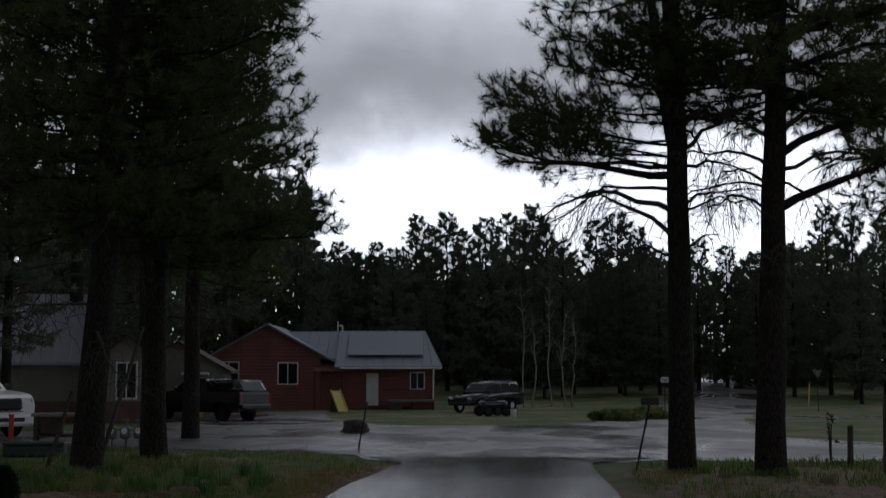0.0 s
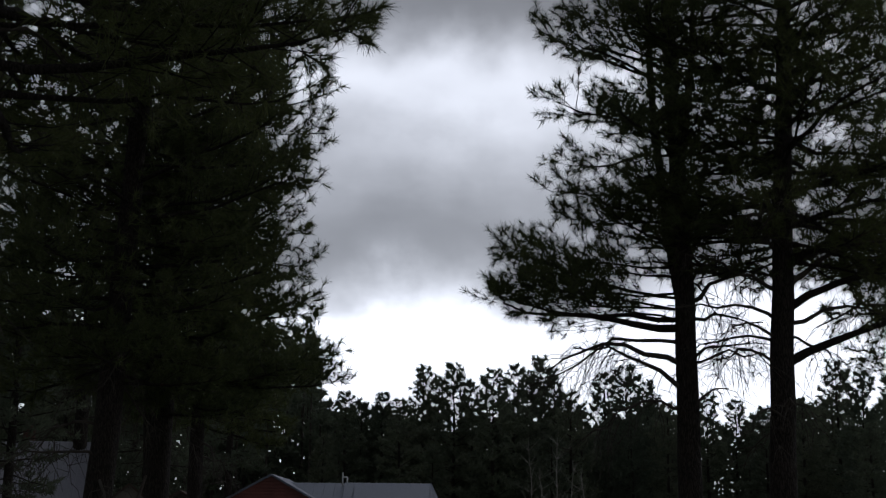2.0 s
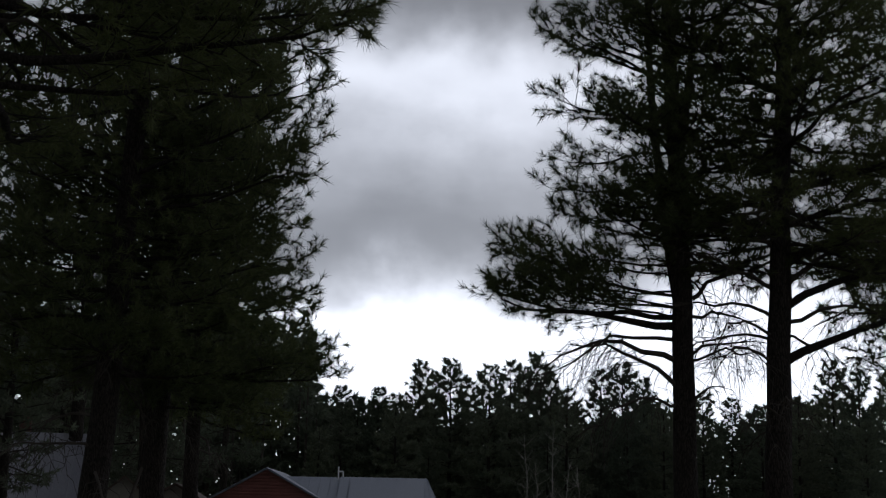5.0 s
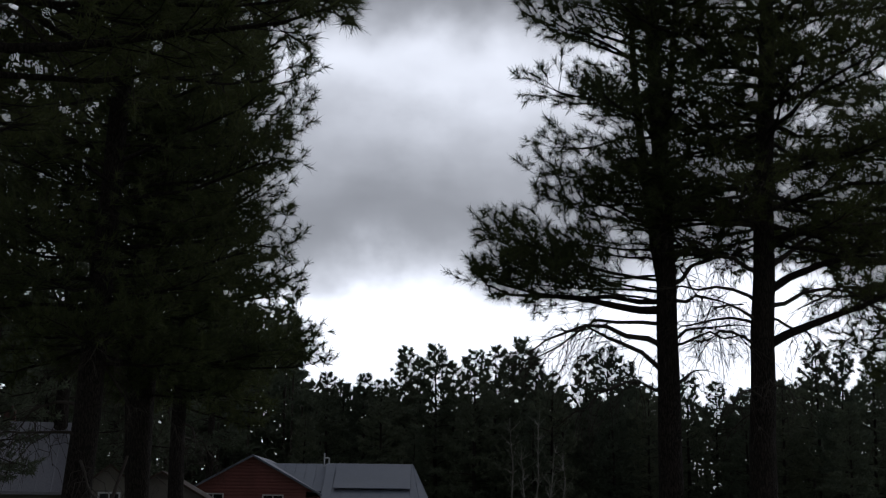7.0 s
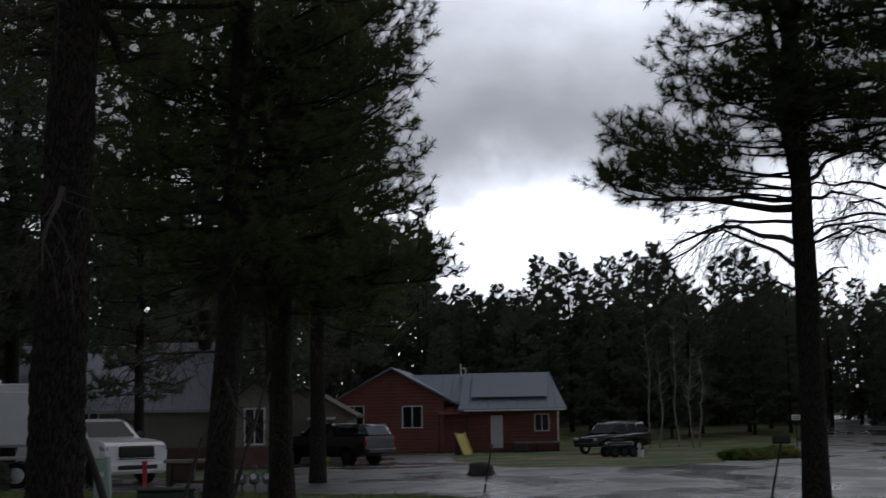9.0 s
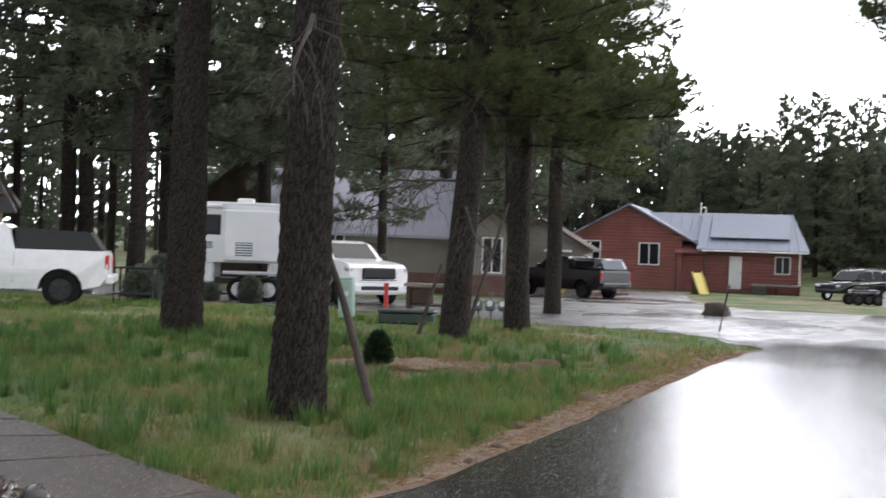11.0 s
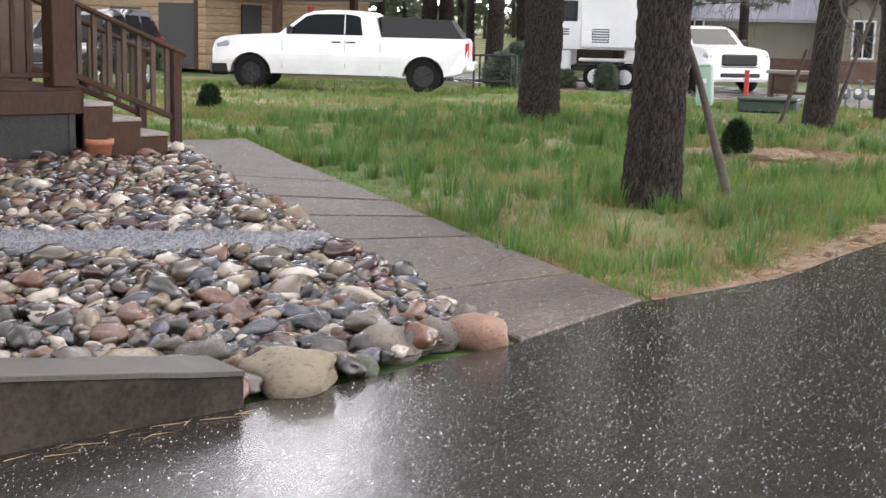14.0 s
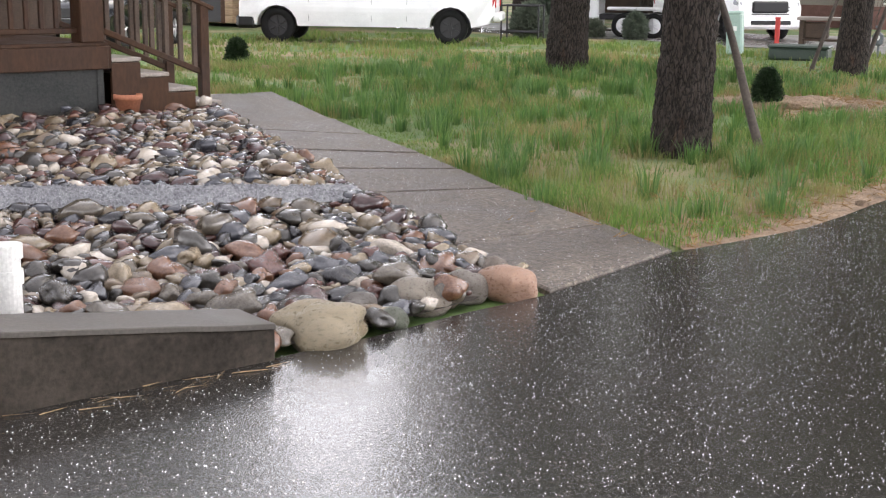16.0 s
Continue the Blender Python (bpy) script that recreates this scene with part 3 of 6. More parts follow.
build_ground()
DRIVE = [(-4.9, -8), (-4.7, 0.4), (-4.4, 0.95), (-3.36, 3.95), (-2.95, 5.55), (-2.83, 6.9), (-2.42, 8.1), (-2.05, 11.5), (-1.72, 14.8), (-1.45, 18), (-0.75, 24.0), (-1.6, 26.5), (4.2, 26.0), (2.75, 24.0), (2.5, 21.0), (2.3, 17), (2.6, 8), (3.2, -8)]
sheet("driveway", DRIVE, 0.03, ASPHALT, "wet black asphalt driveway with shallow puddles", "driveway", 0.0, 0.03, 1)
ROAD = [(-0.7, 24.6), (-2.6, 28.2), (-6.5, 30.2), (-14, 33), (-40, 38), (-40, 46), (-14, 42), (-9, 44), (-12, 52), (-16, 60), (-15.5, 76), (-7, 76), (-5, 60), (-2.5, 50), (2.3, 49), (6.0, 53), (11.5, 74), (19, 108), (30, 150), (37, 150), (25, 100), (13.5, 58), (11.2, 46), (9.8, 37), (12, 32), (40, 33), (40, 26), (10, 25.5), (6.4, 24.6), (4.4, 25.4), (2.8, 24.2)]
sheet("road", ROAD, 0.018, GRAVEL, "wet grey gravel street with puddled ruts", "road", 0.0, 0.25, 2, 1.2)
sheet("far_lane", [(14, 62), (60, 66), (60, 69), (14.5, 65)], 0.014, GRAVEL, "pale gravel side lane across the meadow", "road", 0.0, 0.2, 3, 2)
# orange gravel shoulder of the drive
sheet("gravel_shoulder", [(-2.75, 7.0), (-3.3, 7.5), (-3.1, 9.0), (-2.9, 11.5), (-2.6, 15), (-2.0, 19), (-1.1, 23.5), (-0.7, 23.8), (-1.4, 17.8), (-1.7, 14.8), (-2.02, 11.5), (-2.4, 8.1)], 0.012, DIRT, "orange gravel shoulder beside the asphalt", "shoulder", 0, 0.12, 4, 0.4)
sheet("dirt_patch", [(-6.6, 15.2), (-4.4, 14.4), (-3.2, 15.6), (-3.3, 17.6), (-5.0, 18.2), (-6.8, 17.0)], 0.010, DIRT, "bare pinkish soil round a young shrub", "soil", 0, 0.25, 5, 0.5)
sheet("dirt_patch", [(3.2, 15), (8, 16), (9, 22), (6, 23.2), (3.4, 22.6), (2.8, 18)], 0.010, DIRT, "bare soil under the roadside pines", "soil", 0, 0.3, 6, 0.5)

# concrete walk in slabs
WALK_L = [(-2.95, 5.62), (-3.95, 6.3), (-5.45, 7.45), (-7.4, 8.95), (-9.9, 10.95), (-11.6, 12.3)]
WALK_R = [(-2.84, 6.92), (-3.5, 7.38), (-4.75, 8.25), (-6.3, 9.45), (-8.6, 11.15), (-11.2, 13.2)]


def build_walk():
    w = thing("walkway", (0, 0, 0), 0, "wet grey concrete footpath with cracked joints", "walkway", kind="structure")
    rnd = random.Random(3)
    for k in range(5):
        a, b2, c, d = Vector((*WALK_L[k], 0)), Vector((*WALK_L[k + 1], 0)), Vector((*WALK_R[k + 1], 0)), Vector((*WALK_R[k], 0))
        n = 2 if (b2 - a).length > 2.2 else 1
        for j in range(n):
            g = 0.012
            p = [a.lerp(b2, j / n + g), a.lerp(b2, (j + 1) / n - g), d.lerp(c, (j + 1) / n - g), d.lerp(c, j / n + g)]
            bm = bmesh.new()
            tilt = rnd.uniform(-0.008, 0.008)
            top = [bm.verts.new((v.x, v.y, 0.045 + tilt * (1 if i in (0, 3) else -1))) for i, v in enumerate(p)]
            bot = [bm.verts.new((v.x, v.y, -0.05)) for v in p]
            bm.faces.new(top)
            for i in range(4):
                bm.faces.new((top[i], bot[i], bot[(i + 1) % 4], top[(i + 1) % 4]))
            bmesh.ops.bevel(bm, geom=[e for e in bm.edges if e.verts[0].co.z > 0 and e.verts[1].co.z > 0], offset=0.012, segments=1, affect="EDGES")
            part("slab", bm, CONCRETE, w)


build_walk()


# ---- near pines ----
def near_pines():
    # the big pine beside the walk
    m = pine_meshes(11, 17, 0.235, 6.0, 3.7, 66, (0.25, 0.1), needle=(30, 0.19, 0.011, 0.55), sides=22, dead=3, tw_rate=6, plates=True,
                    limbs=[(5.4, 45, 3.4, 10, True), (6.2, 70, 3.8, 8, True), (5.2, 95, 4.2, 8, True), (5.7, 115, 4.2, 10, True), (5.7, 3, 3.5, 2, True), (6.2, 12, 3.5, 0, True), (6.8, 50, 3.4, 5, True), (5.0, 130, 4.0, 12, True), (7.0, 20, 3.2, 2, True), (6.6, 38, 3.8, 2, True)])
    plant_pine(m, -4.52, 11.05, "thick ponderosa pine with peeling orange bark in tall grass")
    m = pine_meshes(12, 19, 0.31, 8.0, 2.7, 54, (0.1, 0), needle=(18, 0.2, 0.018, 0.55), sides=18, plates=True)
    plant_pine(m, -10.05, 19.45, "thick straight ponderosa pine with dark bark on the lawn")
    m = pine_meshes(13, 18, 0.245, 4.0, 3.5, 132, (0.6, 0.2), needle=(21, 0.2, 0.016, 0.6), dead=5, power=0.4, tw_rate=6.0)
    plant_pine(m, -6.15, 22.4, "tall dense ponderosa pine at the edge of the lawn")
    m = pine_meshes(14, 19, 0.235, 3.8, 3.3, 150, (0.1, 0), needle=(17, 0.21, 0.019, 0.6), dead=4, power=0.32, tw_rate=6.0,
                    stems=[(0.3, 9, -0.35, 0.1, 0.13)], limbs=[(5.0, 0, 3.1, 0, True), (4.8, 15, 3.3, 2, True), (4.5, -20, 3.2, 4, True), (4.3, 5, 3.5, 4, True), (6.0, 10, 3.0, 5, True), (7.6, 0, 3.2, 5, True), (8.6, -10, 3.0, 8, True), (9.6, 8, 3.0, 8, True)])
    plant_pine(m, -5.75, 25.9, "tall dense ponderosa pine with two stems")
    m = pine_meshes(15, 17, 0.22, 4.6, 3.9, 95, (0, 0), needle=(10, 0.26, 0.034, 0.6), dead=4, tw_rate=5)
    plant_pine(m, -7.1, 36.5, "slender ponderosa pine beside the gravel parking")
    # the two pines across the drive
    m = pine_meshes(26, 16, 0.205, 6.1, 2.8, 96, (-0.2, 0), needle=(27, 0.18, 0.011, 0.6), dead=3, tw_rate=6.6, power=0.38,
                    stems=[(5.0, 14, -0.5, 0, 0.10), (7.5, 14, 0.35, 0.1, 0.07)],
                    limbs=[(5.0, 182, 3.3, 6, True, 0.075), (5.15, 172, 3.3, 8, True, 0.05), (5.3, 179, 3.2, 8, True, 0.022), (5.5, 187, 3.2, 10, True, 0.022), (5.3, 165, 3.1, 8, True, 0.022), (5.1, 192, 3.3, 9, True, 0.022), (5.5, 180, 3.3, 10, True, 0.022), (6.0, 165, 2.6, 10, True, 0.022), (5.8, 200, 2.6, 10, True, 0.022), (6.4, 178, 2.3, 12, True, 0.022), (5.6, 150, 3.0, 8, True, 0.022),
                           (4.35, 180, 2.6, 10, False, 0.055), (3.85, 184, 2.2, 26, False, 0.05), (4.75, 172, 2.9, -2, False, 0.035), (4.3, 5, 1.7, 24, False, 0.03), (5.0, 20, 1.8, 16, False, 0.04), (3.5, 0, 0.9, 42, False, 0.03), (5.4, -10, 2.1, 22, False, 0.045)])
    plant_pine(m, 3.97, 21.6, "forked ponderosa pine with a long low limb over the drive")
    m = pine_meshes(37, 15.5, 0.225, 6.0, 3.3, 130, (0.75, 0), needle=(22, 0.18, 0.012, 0.6), dead=9, tw_rate=6.0, power=0.3,
                    limbs=[(4.3, 4, 3.2, 26, True, 0.085), (5.2, -5, 3.6, 26, True, 0.075), (5.9, 20, 3.8, 30, True, 0.07), (6.6, -15, 3.6, 14, True), (5.0, 172, 2.0, 14, False, 0.035), (4.7, 185, 1.8, 4, False, 0.03), (5.5, 178, 2.1, 20, False, 0.04), (5.0, 10, 3.0, 6, False, 0.04),
                           (5.6, 0, 3.0, 16, False, 0.05), (4.3, 200, 1.5, -8, False, 0.03), (6.1, 190, 2.4, 25, False, 0.045), (6.4, 160, 2.2, 18, False), (5.9, 30, 2.6, 24, False)])
    plant_pine(m, 5.31, 21.1, "ponderosa pine with many bare lower twigs beside the drive")
    m = pine_meshes(38, 16, 0.2, 4.8, 3.9, 105, (0, 0), needle=(16, 0.22, 0.020, 0.6), dead=8, tw_rate=5, limbs=[(6.6, 182, 4.6, 12, True, 0.10), (7.6, 176, 4.2, 16, True, 0.09), (5.6, 190, 4.0, 10, False, 0.07)])
    plant_pine(m, 10.6, 26.0, "ponderosa pine with heavy bent limbs beside the street")


near_pines()


# ---- woods ----
def woods():
    # both kinds wear the paler needle colour that stands in for haze
    kinds = [pine_meshes(50 + k, 16, 0.2, 1.4 + 0.8 * (k % 3), 3.2 + 0.5 * (k % 2), 80, needle=(6, 0.38, 0.13, 0.9), mat=NEEDLE_HAZED, sides=6, power=0.42, tw_rate=4.2, far=True) for k in range(5)]
    mids = [pine_meshes(70 + k, 18, 0.22, 3.6 + 0.8 * k, 3.6, 84, needle=(8, 0.34, 0.075, 0.7), mat=NEEDLE_HAZED, sides=9, dead=5, tw_rate=3.6, far=True) for k in range(3)]
    rnd = random.Random(5)
    # skyline over the red house: bearing and height angle of each top
    sky = [(4.6, 5.9), (3.9, 5.3), (3.0, 5.83), (2.2, 5.5), (1.2, 7.0), (0.5, 6.5), (-0.2, 7.05), (-1.0, 6.3), (-1.9, 6.9), (-2.8, 7.1), (-3.4, 6.6), (-4.05, 7.4), (-4.6, 6.6), (-5.3, 5.9), (-5.8, 5.3),
           (-6.9, 6.8), (-7.8, 7.0), (-8.7, 6.4), (-9.5, 5.4), (-11.2, 5.9), (-12.4, 5.6), (-13.7, 5.2), (-15.2, 5.6), (-16.7, 7.1), (-17.7, 6.7), (-18.9, 6.6), (-20.3, 6.5)]
    for k, (b, e) in enumerate(sky):
        d = 118 + rnd.uniform(-12, 14)
        x, y = at(b, d)
        h = 1.6 + d * math.tan(radians(e)) - ground_z(x, y)
        plant_pine(kinds[k % 5], x, y, "dark pine of the wood around the houses", rnd.uniform(0, 360), h / 16, "woods")
    for k in range(26):
        b = -24 + 80 * (k + rnd.uniform(0, 1)) / 26
        d = rnd.uniform(98, 112) if b < 6 else rnd.uniform(70, 110)
        x, y = at(b, d)
        if -34 < x < 1 and 74 < y < 96 or (abs(x - 0.27 * y + 3) < 6 and y < 150 and x > 5):
            continue
        top = rnd.uniform(3.4, 5.2) if b < 6 else rnd.uniform(7.5, 10.5) if b < 34 else rnd.uniform(6, 8.5)
        h = 1.6 + d * math.tan(radians(top))
        plant_pine(kinds[k % 5], x, y, "dark pine of the wood around the houses", rnd.uniform(0, 360), h / 16, "woods")
    # pines between the houses
    for k, (b, d, s) in enumerate([(18.6, 47, 0.8), (31.5, 52, 1.4), (29.4, 44, 1.3), (28.0, 48, 1.4), (27.0, 46, 1.2), (32.3, 52, 1.4), (24.8, 66, 1.0), (22.5, 58, 1.1), (20.3, 72, 0.95), (21.6, 50, 1.35), (23.9, 54, 1.4), (15.9, 60, 1.5), (12.8, 66, 1.4), (9.6, 98, 1.4), (34.4, 58, 0.95), (41.0, 60, 1.25), (43.6, 54, 1.35), (46, 50, 1.35), (48.5, 48, 1.3), (51, 46, 1.3), (54, 44, 1.3), (16.2, 74, 0.9), (13.6, 84, 0.95), (30.4, 70, 1.1)]):
        x, y = at(b, d)
        plant_pine(mids[k % 3], x, y, "tall pine between the neighbouring houses", rnd.uniform(0, 360), s, "pines")
    # unseen pines behind the camera, added to close off the sky in reflections
    for k in range(8):
        a = rnd.uniform(70, 330)
        x, y = at(a, rnd.uniform(32, 70))
        plant_pine(kinds[k % 5], x, y, "dark pine of the wood around the houses", rnd.uniform(0, 360), rnd.uniform(0.9, 1.2), "woods")


woods()


def far_wood():
    """The wood beyond, as one mass of clumps on slim trunks."""
    rng = np.random.default_rng(9)
    org, way, g = [], [], Grown()
    for k in range(430):
        # bearings 62 to 328 are never in view: added to close the ring
        b = rng.uniform(-30, 7) if k < 220 else rng.uniform(6, 26) if k < 340 else rng.uniform(26, 60) if k < 395 else rng.uniform(62, 328)
        d = rng.uniform(128, 165)
        x, y = at(b, d)
        top = (rng.uniform(4.0, 5.7) if b < 6 else rng.uniform(6.5, 9.5)) if b < 62 else rng.uniform(5, 8)
        z0 = ground_z(x, min(y, 260))
        h = d * math.tan(radians(top)) + 1.6 - z0
        g.tube([(x, y, z0), (x, y, z0 + h * 0.9)], [0.2, 0.06], 5)
        n = 105 if b < 62 else 50
        u = rng.uniform(0, 1, n)
        r = (0.4 + 2.6 * (1 - u) ** 0.5 * np.minimum(1, 0.4 + 3 * u)) * np.sqrt(rng.uniform(0.1, 1, n))
        a = rng.uniform(0, 2 * np.pi, n)
        org.append(np.stack([x + r * np.cos(a), y + r * np.sin(a), z0 + h * (0.02 + 0.96 * u)], 1))
        way.append(np.stack([np.cos(a), np.sin(a), rng.uniform(0, 0.9, n)], 1))
    w = tagged(new("far_wood"), "dark pine wood closing the distance", "woods", kind="stuff")
    tagged(part("trunks", g.mesh("trunks", TWIG), None, w), kind="stuff")
    tagged(part("crowns", needle_mesh("crowns", np.concatenate(org), np.concatenate(way), 7, 0.95, 0.36, 0.9, NEEDLE_HAZED, rng, 0.3), None, w), kind="stuff")


far_wood()


def aspen(b, d, h, seed, label):
    rng = np.random.default_rng(seed)
    x, y = at(b, d)
    g, tw = Grown(), Grown()
    u = np.linspace(0, 1, 10)
    p = np.stack([np.cumsum(rng.normal(size=10)) * 0.07, np.cumsum(rng.normal(size=10)) * 0.07, u * h], 1)
    g.tube(p, 0.065 * (1 - 0.8 * u), 7)
    for k in range(22):
        i = rng.integers(4, 9)
        w = unit(np.array([*rng.normal(size=2), 1.1]))
        tw.tube([p[i], p[i] + w * rng.uniform(0.6, 1.6)], [0.02, 0.006], 3)
    t = thing("aspen_tree", (x, y, ground_z(x, y)), 0, label, "tree", "aspens")
    part("trunk", g.mesh("trunk", BIRCH, True), None, t)
    tagged(part("brushwood", tw.mesh("brushwood", BIRCH), None, t), kind="stuff")


for k, (b, h) in enumerate([(-3.55, 8.0), (-4.7, 8.6), (-5.3, 6.5), (-5.7, 6.0), (-3.9, 6.0)]):
    aspen(b, 84 + 2 * (k % 2), h, 200 + k, "thin bare aspen with a pale trunk")


# ---- houses ----
def gable_roof(x0, x1, y0, y1, ze, zr, over, thick, along, parent, mat, ribs=0.0, name="roof", hip=0.0, near=None):
    """Two roof slabs. along: the axis of the ridge. ribs: spacing of the raised seams."""
    sides = []
    mid = ((y0 + y1) if along == "x" else (x0 + x1)) / 2
    half = ((y1 - y0) if along == "x" else (x1 - x0)) / 2
    slope = (zr - ze) / half
    for s in (-1, 1):
        bm = bmesh.new()
        a0, a1 = (x0 - over, x1 + over) if along == "x" else (y0 - over, y1 + over)
        e = half + (over if near is None or s > 0 else near)
        pts = []
        for a in (a0, a1):
            for w, z in ((0, zr), (e, zr - slope * e)):
                for dz in (0, -thick):
                    pts.append(Vector((a - (hip if a == a1 and w == 0 else 0), mid + s * w, z + dz)) if along == "x" else Vector((mid + s * w, a, z + dz)))
        v = [bm.verts.new(p) for p in pts]
        for f in ((0, 2, 6, 4), (1, 5, 7, 3), (0, 4, 5, 1), (2, 3, 7, 6), (0, 1, 3, 2), (4, 6, 7, 5)):
            bm.faces.new([v[i] for i in f])
        slab = part(name, bm, mat, parent)
        if ribs:
            rb = bmesh.new()
            n = int((a1 - a0) / ribs)
            for k in range(n + 1):
                a = a0 + (a1 - a0) * k / n
                p = Vector((min(a, a1 - hip), mid, zr + 0.012)) if along == "x" else Vector((mid, a, zr + 0.012))
                q = Vector((a, mid + s * e, zr - slope * e + 0.012)) if along == "x" else Vector((mid + s * e, a, zr - slope * e + 0.012))
                rod(p, q, 0.02, sides=4, bm=rb)
            part("seams", rb, mat, slab)


def wall_box(parent, x0, x1, y0, y1, z0, z1, mat, name="wall", label=""):
    return part(name, box((x1 - x0, y1 - y0, z1 - z0), ((x0 + x1) / 2, (y0 + y1) / 2, (z0 + z1) / 2), 0.01), mat, parent, label)


def gable_wall(parent, along, fixed, a0, a1, z0, z1, mat, thick=0.12, name="gable"):
    bm = bmesh.new()
    m = (a0 + a1) / 2
    tri = [(a0, z0), (a1, z0), (m, z1)]
    A, B = [], []
    for a, z in tri:
        A.append(bm.verts.new((a, fixed, z) if along == "x" else (fixed, a, z)))
        B.append(bm.verts.new((a, fixed + thick, z) if along == "x" else (fixed - thick, a, z)))
    bm.faces.new(A)
    bm.faces.new(B[::-1])
    for i in range(3):
        bm.faces.new((A[i], B[i], B[(i + 1) % 3], A[(i + 1) % 3]))
    return part(name, bm, mat, parent)


def window(parent, p, w, h, face="y", bars=1, name="window"):
    """A framed window on a wall that faces -y ('y') or +x ('x'); p: centre on the wall."""
    def put(sx, sz, cx, cz, depth, out):
        size = (sx, depth, sz) if face == "y" else (depth, sx, sz)
        c = (p[0] + cx, p[1] - out, p[2] + cz) if face == "y" else (p[0] + out, p[1] + cx, p[2] + cz)
        return size, c

    bm = None
    f = 0.07
    for sx, sz, cx, cz in ((w + 2 * f, f, 0, h / 2 + f / 2), (w + 2 * f, f, 0, -h / 2 - f / 2), (f, h, -w / 2 - f / 2, 0), (f, h, w / 2 + f / 2, 0)):
        s, c = put(sx, sz, cx, cz, 0.08, 0.03)
        bm = box(s, c, 0.006, bm=bm)
    for k in range(bars):
        s, c = put(0.06, h, -w / 2 + w * (k + 1) / (bars + 1), 0, 0.05, 0.03)
        bm = box(s, c, 0.004, bm=bm)
    fr = part(name, bm, WHITETRIM, parent, "white-framed window")
    for k in range(bars + 1):
        s, c = put(w / (bars + 1) - 0.05, h - 0.01, -w / 2 + w * (k + 0.5) / (bars + 1), 0, 0.02, 0.02)
        part("pane", box(s, c, 0), WINDOW, fr)
    return fr


def red_house():
    x, y, z = 0, 80, -0.5
    h = thing("red_house", (x, y, z), 0, "dark red bungalow with white windows and blue-grey metal roof", "house")
    # gable block
    wall_box(h, -14.9, -7.6, 0, 9, 0, 3.1, REDSIDING)
    gable_wall(h, "x", 0, -14.9, -7.0, 3.1, 5.25, REDSIDING)
    gable_roof(-14.9, -6.9, 0, 9, 3.1, 5.3, 0.35, 0.12, "y", h, ROOFBLUE)
    # long wing
    wall_box(h, -7.6, -0.55, 0.6, 8, 0, 2.85, REDSIDING)
    gable_roof(-6.2, -0.5, -0.4, 7.8, 2.85, 4.95, 0.45, 0.12, "x", h, ROOFBLUE, 0.6, hip=1.1)
    gable_roof(-10.6, -6.68, 0.9, 7.7, 3.15, 4.93, 0.02, 0.12, "x", h, ROOFBLUE, 0.6)
    gable_wall(h, "y", -1.6, 0.6, 8, 2.85, 4.6, REDSIDING)
    # raised panel on the front slope and its dark gutter line
    part("roof_panel", box((4.7, 3.0, 0.05), (-3.6, 1.55, 4.02), 0.01, (27, 0, 0)), ROOFBLUE, h, "raised blue-grey roof sheet")
    part("gutter", rod((-6.3, -0.9, 2.52), (-0.1, -0.9, 2.52), 0.05), WHITETRIM, h)
    part("downpipe", rod((-0.62, 0.5, 0.1), (-0.62, 0.5, 2.7), 0.045), WHITETRIM, h)
    window(h, (-13.25, 0, 2.3), 1.15, 1.15)
    window(h, (-9.6, 0, 2.2), 1.15, 1.25)
    window(h, (-1.6, 0.6, 1.75), 0.8, 0.95)
    d = part("door", box((0.75, 0.06, 2.0), (-4.4, 0.56, 1.22), 0.01), WHITETRIM, h, "white front door")
    part("handle", rod((-4.12, 0.5, 1.2), (-4.12, 0.54, 1.2), 0.03), STEEL, d)
    aw = part("awning", prism([(0, 0), (0, 0.06), (-0.9, -0.36), (-0.9, -0.42)], -0.95, 0.95), CANVAS, h, "faded red entrance awning")
    aw.matrix_basis = pose(-7.05, 0.55, 2.75, 0, 0, 90)
    part("awning_post", rod((-7.9, -0.35, 0), (-7.9, -0.35, 2.35), 0.05), DARKWOOD, h)
    part("awning_post", rod((-6.2, -0.35, 0), (-6.2, -0.35, 2.35), 0.05), DARKWOOD, h)
    part("step_deck", box((2.9, 1.4, 0.12), (-1.9, -0.5, 0.55), 0.01), PALEWOOD, h, "low grey front step")
    for sx in (-3.3, -1.9, -0.6):
        part("deck_post", box((0.12, 0.12, 0.5), (sx, -1.1, 0.25), 0), DARKWOOD, h)
    part("deck_block", box((0.9, 0.8, 0.5), (-2.9, -0.8, 0.25), 0.03), WALLTOP, h)
    for sx in (-6.85, -6.55):
        part("vent_pipe", rod((sx, 4, 4.6), (sx, 4, 5.6 if sx < -6.7 else 5.3), 0.05), WHITETRIM, h)
    part("vent_link", rod((-6.85, 4, 5.3), (-6.55, 4, 5.3), 0.05), WHITETRIM, h)
    # play slide on the lawn in front
    s = thing("play_slide", (-5.9, 73.5, -0.5), 25, "yellow plastic play slide on the yard", "slide")
    bm = box((0.55, 1.75, 0.06), (0, 0, 0.62), 0.02, (42, 0, 0))
    part("chute", bm, YELLOW, s)
    for k in (-1, 1):
        part("side_rail", box((0.05, 1.75, 0.16), (0.28 * k, 0, 0.67), 0.02, (42, 0, 0)), YELLOW, s)
    part("ladder", box((0.5, 0.06, 1.2), (0, 0.68, 0.6), 0.02, (8, 0, 0)), DARKWOOD, s)


red_house()


